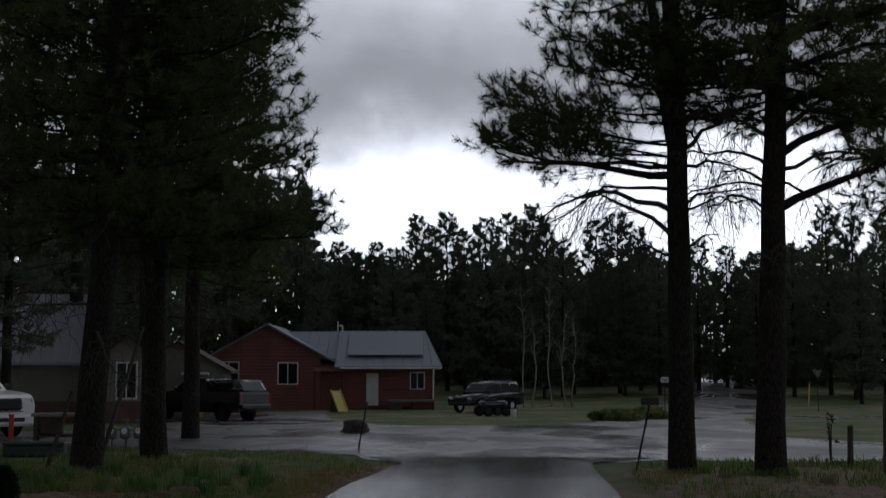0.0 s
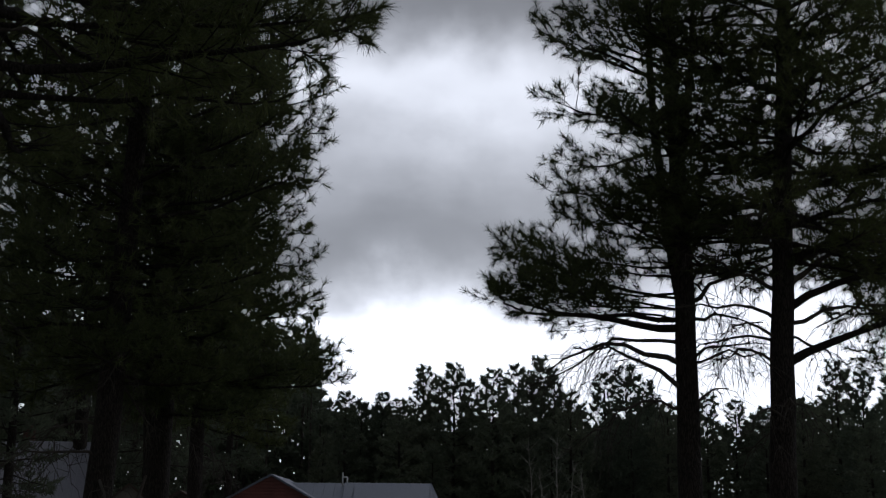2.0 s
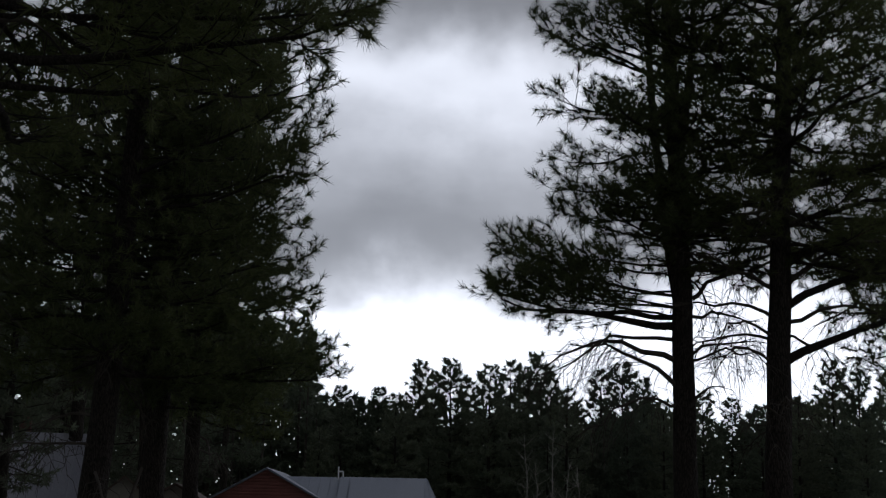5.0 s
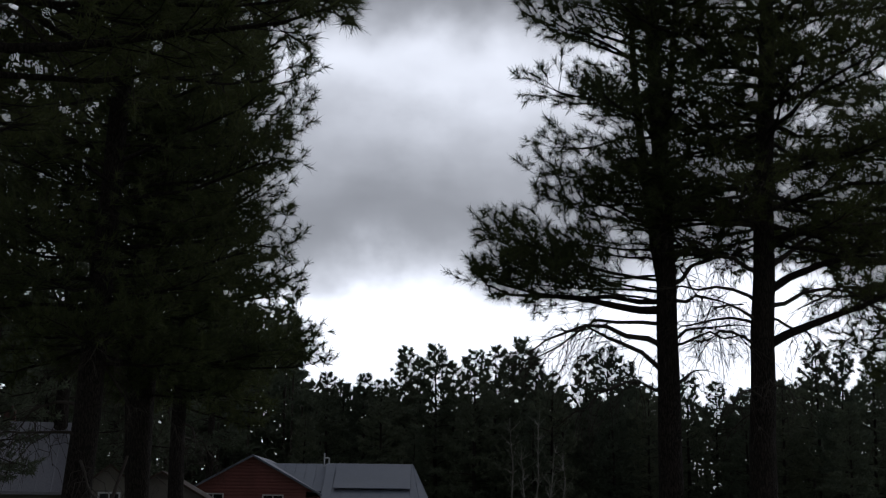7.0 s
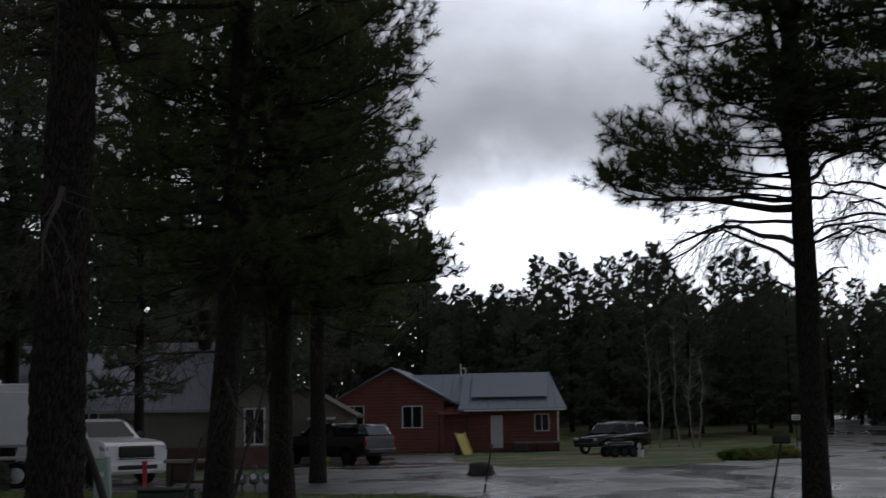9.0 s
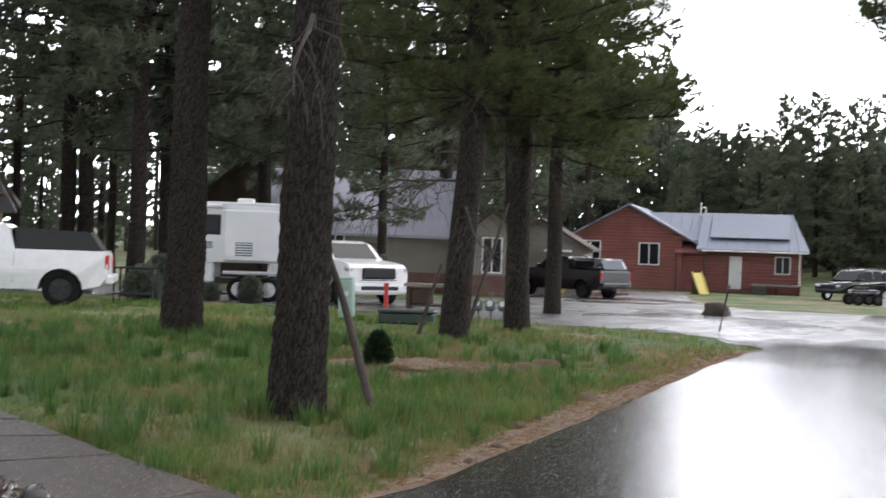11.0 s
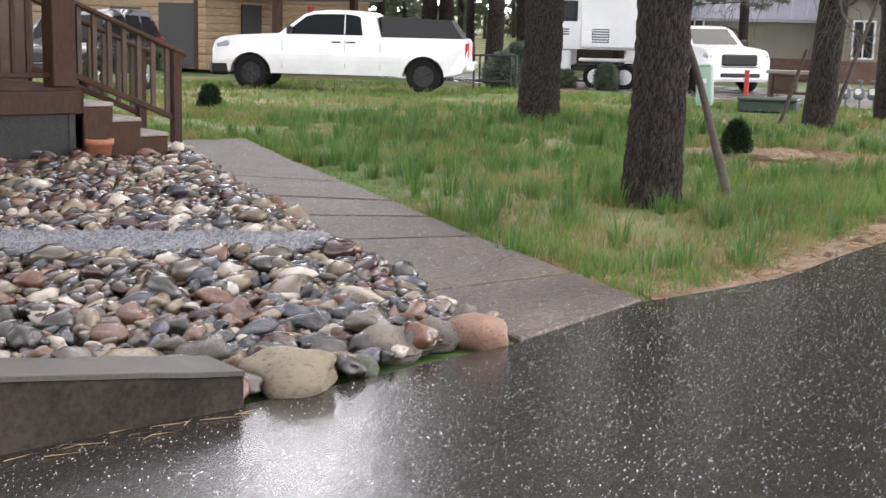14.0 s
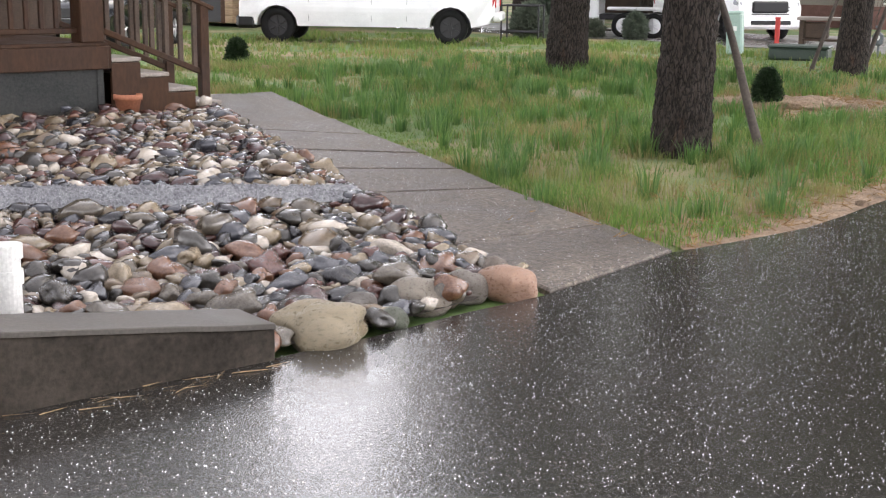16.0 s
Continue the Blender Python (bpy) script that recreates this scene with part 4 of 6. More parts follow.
def beige_house():
    c = at(17.5, 56)
    h = thing("beige_house", (c[0], c[1], ground_z(*c)), 12, "beige stucco bungalow with brown base and grey roof", "house")
    wall_box(h, -6.4, 2.4, 0, 9, 0.9, 2.75, BEIGE)
    wall_box(h, -6.4, 2.4, -0.03, 9.03, 0, 0.9, BRICKY, "wainscot", "brown masonry base")
    gable_roof(-6.4, 2.2, 0, 9, 2.75, 5.6, 0.4, 0.12, "x", h, ROOFMETAL, 0.6)
    gable_wall(h, "y", 2.35, 0, 9, 2.75, 5.5, BEIGE)
    # small front gable
    wall_box(h, 2.4, 5.0, -1.2, 7.5, 0.9, 2.6, BEIGE)
    wall_box(h, 2.4, 5.0, -1.23, 7.53, 0, 0.9, BRICKY, "wainscot")
    gable_wall(h, "x", -1.2, 2.4, 5.0, 2.6, 3.6, BEIGE)
    gable_roof(2.4, 5.0, -1.2, 7.5, 2.6, 3.65, 0.3, 0.1, "y", h, DARKWOOD)
    window(h, (3.7, -1.2, 1.75), 0.75, 1.4)
    window(h, (-3.2, 0, 1.75), 0.7, 1.5)
    part("chimney", box((0.5, 0.5, 1.2), (-1, 5, 5.7), 0.02), BRICKY, h)
    # dark-roofed building further back
    c = at(24.6, 62)
    g = thing("dark_barn", (c[0], c[1], ground_z(*c)), 15, "dark brown building with steep gable between pines", "house")
    wall_box(g, -3.6, 3.6, 0, 7, 0, 3.2, DARKWOOD)
    gable_wall(g, "x", 0, -3.6, 3.6, 3.2, 6.0, DARKWOOD)
    gable_roof(-3.6, 3.6, 0, 7, 3.2, 6.05, 0.5, 0.14, "y", g, SKIRT)
    # yellow-sided annexe beside the red house
    c = at(11.6, 64)
    a = thing("annexe", (c[0], c[1], ground_z(*c)), 5, "small beige annexe with brown gable beside the parking", "house")
    wall_box(a, -2.2, 2.2, 0, 5, 0, 2.5, BEIGE)
    gable_wall(a, "x", 0, -2.2, 2.2, 2.5, 3.7, BEIGE)
    gable_roof(-2.2, 2.2, 0, 5, 2.5, 3.75, 0.4, 0.12, "y", a, DARKWOOD)
    part("door", box((0.7, 0.06, 1.9), (0.9, -0.03, 1.0), 0.01), YELLOW, a, "yellow door")
    part("canopy", box((1.3, 0.8, 0.12), (0.9, -0.5, 2.15), 0.02), WHITETRIM, a)


beige_house()


def cabin():
    h = thing("log_cabin", (-24.6, 33.05, 0), 0, "tan log-sided cabin with grey metal roof and porch", "house")
    # porch gable (ridge along x), eaves at about 2.55
    gable_roof(-14, 0.0, -2.2, 2.2, 2.75, 5.0, 0.32, 0.16, "x", h, ROOFMETAL, 0.42, near=-0.06)
    gable_wall(h, "y", -0.35, -2.15, 2.15, 2.7, 4.75, VPLANK)
    part("tie_beam", box((0.16, 4.3, 0.2), (-0.3, 0.05, 2.62), 0.02), DECKWOOD, h)
    for s in (-1, 1):
        bm = bmesh.new()
        a, b2 = Vector((0.3, 0, 5.0)), Vector((0.3, s * (2.55 if s > 0 else 2.15), 2.42 if s > 0 else 2.82))
        rod(a, b2, 0.11, sides=4, bm=bm)
        part("barge_board", bm, DARKWOOD, h)
        for k in range(7):
            f = (k + 0.5) / 7
            part("purlin_end", box((0.6, 0.09, 0.09), (-0.02, s * 2.02 * f, 4.70 - 2.06 * f), 0.01), DARKWOOD, h)
    st = bmesh.new()
    for k in range(5):
        a = k * 2 * math.pi / 5 + math.pi / 2
        rod((-0.25, 0, 3.75), (-0.25, 0.3 * math.cos(a), 3.75 + 0.3 * math.sin(a)), 0.07, 0.01, 4, bm=st)
    part("star_ornament", st, DARKWOOD, h, "dark wooden star on the gable")
    for yy in (-2.0, 2.0):
        for xx in (-0.45, -3.6):
            part("porch_post", box((0.22, 0.22, 2.55), (xx, yy, 1.27), 0.02), DECKWOOD, h, "brown wooden porch post")
    part("eave_beam", box((14.2, 0.12, 0.22), (-6.95, -2.08, 2.58), 0.02), DECKWOOD, h)
    wall_box(h, -14, -3.4, -1.9, 1.9, 0, 2.75, LOGS)
    part("corner_post", box((0.34, 0.34, 2.6), (-3.35, -1.95, 1.3), 0.02), LOGS, h)
    d = part("door", box((0.06, 1.0, 2.05), (-3.36, 0.3, 1.05), 0.01), TRIM, h, "dark door")
    part("handle", rod((-3.3, 0.0, 1.05), (-3.24, 0.0, 1.05), 0.03), STEEL, d)
    part("door", box((1.7, 0.06, 2.05), (-2.4 - 2.1, -1.93, 1.05), 0.01), TRIM, h, "dark double door")
    part("red_flag", box((0.05, 0.3, 0.35), (-1.6, 1.2, 1.9), 0.01), REDPOST, h)
    # main block behind
    gable_roof(-22, -4.0, -1.2, 8.1, 3.0, 6.3, 0.4, 0.16, "x", h, ROOFMETAL, 0.42, "main_roof")
    wall_box(h, -22, -4.0, -1.0, 8.0, 0, 3.0, LOGS)
    gable_wall(h, "y", -4.0, -1.0, 8.0, 3.0, 6.15, VPLANK)


cabin()


# ---- vehicles ----
def arc(cx, r, z0, n=9):
    """A wheel arch in a side outline, from rear to front."""
    return [(cx - r * math.cos(math.pi * k / (n - 1)), z0 + r * math.sin(math.pi * k / (n - 1)) * 0.98) for k in range(n)]


def wheel(parent, x, y, r, w, rim):
    """A tyre with a spoked rim under it."""
    side = 1 if y > 0 else -1
    bm = bmesh.new()
    prof = [(0.62 * r, -w / 2), (0.93 * r, -w / 2), (r, -w * 0.36), (r, w * 0.36), (0.93 * r, w / 2), (0.62 * r, w / 2)]
    n = 24
    ring = [[bm.verts.new((q * math.cos(2 * math.pi * k / n), t, q * math.sin(2 * math.pi * k / n))) for q, t in prof] for k in range(n)]
    for k in range(n):
        for i in range(len(prof)):
            j = (i + 1) % len(prof)
            bm.faces.new((ring[k][i], ring[k][j], ring[(k + 1) % n][j], ring[(k + 1) % n][i]))
    bm.transform(pose(x, y, r))
    t = part("wheel", bm, RUBBER, parent, "", True)
    bm = rod((x, y - side * w * 0.3, r), (x, y + side * w * 0.22, r), 0.62 * r, sides=24)
    for k in range(6):
        a = k * math.pi / 3
        box((0.10 * r, 0.05, 0.55 * r), (x + 0.33 * r * math.sin(a), y + side * w * 0.3, r + 0.33 * r * math.cos(a)), 0.01, (0, math.degrees(a), 0), bm)
    rod((x, y, r), (x, y + side * w * 0.42, r), 0.13 * r, sides=12, bm=bm)
    part("rim", bm, rim, t)


def pickup(label, loc, turn, paint, length=6.29, wb=4.18, cab0=1.05, cab1=2.95, topper=False, tonneau=True, rim=None, grille="black", side_steps=False):
    """x runs from the nose (0) to the tail; y across; the nose points along the turn's -x."""
    c = thing("pickup_truck", (*loc, ground_z(*loc)), turn, label, "pickup truck", "parked cars")
    W, f = 1.0, 0.92
    r = 0.41
    xr = f + wb
    zb = 0.40
    L = length
    hood = cab0 + 0.35
    low = [(0.08, zb + 0.06), (0.0, 0.62), (0.01, 0.95), (0.07, 1.14), (0.2, 1.23), (0.6, 1.29), (hood + 0.05, 1.35), (hood + 0.4, 1.31), (L - 0.06, 1.31), (L, 1.22), (L, 0.74), (L - 0.16, zb + 0.1)]
    low += [(xr + 0.52, zb + 0.02)] + arc(xr, 0.50, zb)[::-1] + [(xr - 0.52, zb)] + [(f + 0.52, zb)] + arc(f, 0.50, zb)[::-1] + [(f - 0.52, zb + 0.02)]
    tuck = lambda z: 1.0 - 0.05 * max(0.0, (z - 0.95) / 0.3) - 0.04 * max(0.0, (0.7 - z) / 0.25)
    body = part("body", prism(low, -W, W, tuck, bevel=0.045), paint, c)
    x0, x1, x2, x3 = hood, hood + 0.74, cab1 + 0.55, cab1 + 0.72
    cab = [(x0 - 0.02, 1.29), (x0 + 0.36, 1.58), (x0 + 0.66, 1.81), (x0 + 0.9, 1.89), (x0 + 1.3, 1.93), (x2 - 0.4, 1.92), (x2 - 0.12, 1.88), (x2 + 0.02, 1.80), (x3, 1.28)]
    tum = lambda z: 0.94 - 0.17 * max(0.0, (z - 1.2) / 0.75)
    part("cab", prism(cab, -W, W, tum, bevel=0.05), paint, c)
    # side glass: front and rear door panes
    zt, zl = 1.80, 1.34
    split = x1 + 0.62 * (x2 - x1) - 0.1
    for s in (-1, 1):
        def pane(pts):
            bm = bmesh.new()
            bm.faces.new([bm.verts.new((x, s * (W * tum(z) + 0.006), z)) for x, z in pts])
            g = bmesh.ops.extrude_face_region(bm, geom=bm.faces[:])
            for v in [e for e in g["geom"] if isinstance(e, bmesh.types.BMVert)]:
                v.co.y -= s * 0.03
            return bm
        part("side_window", pane([(x0 + 0.22, zl), (x0 + 0.30, 1.43), (x1 - 0.04, zt - 0.04), (x1 + 0.2, zt + 0.02), (split - 0.012, zt + 0.03), (split - 0.012, zl)]), WINDOW, c)
        part("side_window", pane([(split + 0.012, zl), (split + 0.012, zt + 0.03), (x2 - 0.42, zt), (x2 - 0.34, zt - 0.05), (x2 - 0.28, zl)]), WINDOW, c)
        for hx in (split - 0.2, split + 0.16):
            part("door_handle", box((0.22, 0.04, 0.035), (hx, s * (W * 0.955 + 0.01), 1.17), 0.01), TRIM, c)
        for gx in (x0 + 0.15, split + 0.02, x3 - 0.02):
            part("door_gap", box((0.008, 0.012, 0.70), (gx, s * (W * 0.985), 0.88), 0), TRIM, c)
        m = part("mirror", box((0.12, 0.22, 0.2), (x0 + 0.34, s * 1.05, 1.44), 0.04), TRIM if paint is WHITE else paint, c)
        part("headlight", box((0.40, 0.10, 0.17), (0.22, s * 0.93, 1.06), 0.05, (0, -14, s * 5)), CLEARLAMP, c)
        part("tail_light", box((0.10, 0.09, 0.34), (L - 0.02, s * 0.925, 1.05), 0.02), REDLAMP, c)
        for wx in (f, xr):
            wheel(c, wx, s * 0.81, r, 0.29, rim or RIM)
            part("wheel_well", box((0.98, 0.3, 0.62), (wx, s * 0.5, 0.72), 0.05), TRIM, c, "dark wheel well")
        if side_steps:
            part("side_step", box((2.1, 0.12, 0.06), (f + 0.5 * wb - 0.35, s * 0.98, 0.44), 0.02), TRIM, c)
    # windscreen and rear glass lie just proud of the cab
    for xa, za, xb, zb2, out in ((x0 + 0.08, 1.37, x1 - 0.06, 1.82, -0.012), (x2 + 0.05, 1.76, x3 - 0.03, 1.42, 0.012)):
        bm = bmesh.new()
        bm.faces.new([bm.verts.new(p) for p in ((xa + out, -0.84 * tum(za), za + 0.02), (xa + out, 0.84 * tum(za), za + 0.02), (xb + out, 0.84 * tum(zb2), zb2 + 0.02), (xb + out, -0.84 * tum(zb2), zb2 + 0.02))])
        part("windscreen" if out < 0 else "rear_window", bm, WINDOW, c)
    gh = 0.38 if grille == "black" else 0.34
    g = part("grille", box((0.1, 1.35 if grille == "black" else 1.15, gh), (0.0, 0, 0.96), 0.05), TRIM, c, "black grille")
    part("lower_intake", box((0.26, 1.3, 0.14), (0.02, 0, 0.52), 0.03), TRIM, c)
    for k in range(3):
        part("grille_bar", box((0.03, 1.2, 0.03), (-0.03, 0, 0.76 + 0.1 * k), 0.008), STEEL, g)
    part("front_bumper", box((0.50, 2.0, 0.34), (0.16, 0, 0.50), 0.08), TRIM if grille == "black" else paint, c, "", False)
    part("rear_bumper", box((0.2, 1.84, 0.2), (L + 0.05, 0, 0.66), 0.04), paint, c)
    if tonneau:
        part("bed_cover", prism([(x3 + 0.02, 1.26), (x3 - 0.03, 1.80), (L - 0.42, 1.74), (L - 0.12, 1.30)], -0.86, 0.86, lambda z: 1 - 0.06 * max(0, (z - 1.26) / 0.5), bevel=0.04), TRIM, c, "black bed cover")
    if topper:
        pts = [(x3 - 0.03, 1.28), (x3 + 0.03, 1.86), (L - 0.45, 1.84), (L - 0.04, 1.24)]
        t = part("topper", prism(pts, -0.9, 0.9, lambda z: 1 - 0.1 * max(0, (z - 1.2) / 0.6), bevel=0.04), paint, c, "", True)
        for s in (-1, 1):
            part("topper_window", box((L - x3 - 0.9, 0.02, 0.3), ((L + x3) / 2 - 0.1, s * 0.86, 1.55), 0, (s * -7, 0, 0)), WINDOW, t)
        part("topper_glass", box((0.02, 1.3, 0.45), (L - 0.2, 0, 1.55), 0, (0, -34, 0)), GREYMETAL, t)
    return c


def suv(label, loc, turn, paint):
    c = thing("suv", (*loc, ground_z(*loc)), turn, label, "car", "parked cars")
    W, r, f, wb, L, zb = 0.9, 0.36, 0.85, 2.7, 4.6, 0.4
    low = [(0.05, 0.45), (0, 0.62), (0.05, 0.9), (1.15, 1.06), (L - 0.05, 1.12), (L, 0.95), (L, 0.55), (L - 0.1, 0.45), (f + wb + 0.44, zb)] + arc(f + wb, 0.42, zb)[::-1] + [(f + 0.44, zb)] + arc(f, 0.42, zb)[::-1] + [(f - 0.44, zb)]
    part("body", prism(low, -W, W, bevel=0.05), paint, c, "", True)
    cab = [(1.15, 1.04), (1.85, 1.68), (2.3, 1.76), (4.1, 1.73), (4.52, 1.1)]
    tum = lambda z: 0.95 - 0.17 * max(0, (z - 1.05) / 0.7)
    part("cabin", prism(cab, -W, W, tum, bevel=0.04), paint, c, "", True)
    for s in (-1, 1):
        for pts in ([(1.5, 1.13), (1.98, 1.6), (2.6, 1.63), (2.6, 1.13)], [(2.7, 1.13), (2.7, 1.63), (3.4, 1.63), (3.4, 1.13)], [(3.5, 1.13), (3.5, 1.63), (4.02, 1.6), (4.28, 1.15)]):
            bm = bmesh.new()
            bm.faces.new([bm.verts.new((x, s * (W * tum(z) + 0.008), z)) for x, z in pts])
            part("side_window", bm, WINDOW, c)
        part("headlight", box((0.22, 0.26, 0.14), (0.08, s * 0.68, 0.8), 0.03), CLEARLAMP, c)
        part("tail_light", box((0.1, 0.1, 0.4), (L - 0.02, s * 0.82, 0.95), 0.02), REDLAMP, c)
        part("mirror", box((0.1, 0.16, 0.13), (1.55, s * 0.98, 1.15), 0.03), paint, c)
        for wx in (f, f + wb):
            wheel(c, wx, s * 0.8, r, 0.23, SILVER)
    bm = bmesh.new()
    bm.faces.new([bm.verts.new(p) for p in ((1.24, -0.74, 1.14), (1.24, 0.74, 1.14), (1.83, 0.68, 1.66), (1.83, -0.68, 1.66))])
    part("windscreen", bm, WINDOW, c)
    part("grille", box((0.06, 0.9, 0.2), (0.02, 0, 0.76), 0.02), TRIM, c)
    part("front_bumper", box((0.16, 1.7, 0.22), (0.02, 0, 0.52), 0.05), TRIM, c)
    part("roof_rail", box((1.6, 0.05, 0.05), (3.0, 0.62, 1.79), 0.01), TRIM, c)
    part("roof_rail", box((1.6, 0.05, 0.05), (3.0, -0.62, 1.79), 0.01), TRIM, c)
    return c


tx, ty = -21.58, 24.63
pickup("white double-cab pickup with black bed cover on the grass", (tx, ty), 27, WHITE, 6.15, cab0=1.2, cab1=3.36)
rx, ry = at(18.75, 38.8)
pickup("white heavy pickup with black grille beside the camper", (rx, ry), 138, WHITE, 5.9, 3.8, topper=False, tonneau=False, grille="white")
dx, dy = -13.0, 60.7
pickup("black pickup with grey topper on the gravel parking", (dx, dy), -35, BLACKCAR, 5.7, 3.6, topper=True, tonneau=False)
sx, sy = at(-0.75, 72)
suv("black sport utility car parked on the yard", (sx, sy), 48, BLACKCAR)
jx, jy = at(49.0, 27)
suv("black off-road car behind the porch rail", (jx, jy), 112, BLACKCAR)


def atv():
    x, y = at(-2.2, 67)
    c = thing("quad_bike", (x, y, ground_z(x, y)), 30, "small black quad bike with white box on grass", "quad bike")
    part("body", box((1.5, 0.6, 0.35), (0, 0, 0.6), 0.12, seg=2), BLACKCAR, c, "", True)
    part("seat", box((0.7, 0.35, 0.14), (-0.15, 0, 0.84), 0.05, seg=2), TRIM, c)
    part("handlebar", rod((0.4, -0.4, 1.02), (0.4, 0.4, 1.02), 0.025), STEEL, c)
    part("steering_post", rod((0.5, 0, 0.7), (0.4, 0, 1.02), 0.03), STEEL, c)
    for s in (-1, 1):
        for wx in (-0.55, 0.55):
            wheel(c, wx, s * 0.42, 0.29, 0.24, RIM)
    b = thing("white_bucket", (x + 1.0, y - 1.2, ground_z(x, y)), 0, "small white plastic bucket on the grass", "bucket")
    part("pail", rod((0, 0, 0), (0, 0, 0.38), 0.14, 0.17, 14), WHITETRIM, b)
    part("handle", rod((-0.17, 0, 0.4), (0.17, 0, 0.4), 0.012), STEEL, b)


atv()


def camper():
    x, y = at(25.0, 39.5)
    c = thing("slide_in_camper", (x, y, ground_z(x, y)), 20, "white camper body with dark window on a trailer", "camper")
    part("box_body", prism([(-1.7, 1.15), (-1.7, 2.85), (1.5, 2.85), (1.5, 1.15)], -1.05, 1.05, bevel=0.06), WHITEBOX, c)
    part("lower_skirt", box((1.0, 1.9, 0.9), (-1.1, 0, 0.72), 0.06), WHITEBOX, c)
    part("slide_out", box((1.7, 0.5, 1.5), (0.55, -1.2, 1.95), 0.04), WHITEBOX, c, "white slide-out room")
    w = part("side_window", box((0.75, 0.04, 0.5), (-0.85, -1.085, 2.25), 0.03), WINDOW, c)
    part("window_frame", box((0.85, 0.03, 0.6), (-0.85, -1.06, 2.25), 0.03), TRIM, c)
    for k in range(3):
        part("marking_bar", box((0.5, 0.012, 0.05), (-0.9, -1.06, 1.72 - 0.07 * k), 0), GREYMETAL, c)
    v = part("vent", box((0.5, 0.02, 0.4), (0.3, -1.46, 1.55), 0.01), GREYMETAL, c)
    for k in range(5):
        part("louvre", box((0.46, 0.03, 0.03), (0.3, -1.475, 1.4 + 0.075 * k), 0.005), WHITEBOX, v)
    part("hatch", box((0.3, 0.02, 0.35), (-0.1, -1.46, 1.5), 0.01), WHITETRIM, c)
    part("roof_edge", box((3.3, 2.2, 0.08), (-0.1, 0, 2.89), 0.02), WHITETRIM, c)
    part("roof_vent", box((0.5, 0.5, 0.16), (0.2, 0.1, 3.0), 0.03), WHITETRIM, c)
    part("awning_tube", rod((-1.6, -1.12, 2.8), (-0.4, -1.12, 2.8), 0.06), WHITETRIM, c)
    part("chassis", box((3.2, 1.5, 0.16), (0, 0, 0.6), 0.02), STEEL, c)
    for wx in (0.15, 1.0):
        for s in (-1, 1):
            wheel(c, wx, s * 0.9, 0.36, 0.24, SILVER)
    part("fender", box((1.9, 0.3, 0.1), (0.6, -0.95, 0.85), 0.04), WHITEBOX, c)
    for s in (-1, 1):
        part("jack_leg", rod((-1.6, s * 1.0, 0), (-1.6, s * 1.0, 1.2), 0.045), STEEL, c)


camper()


# ---- porch ----
ES = (math.sin(radians(17)), math.cos(radians(17)))


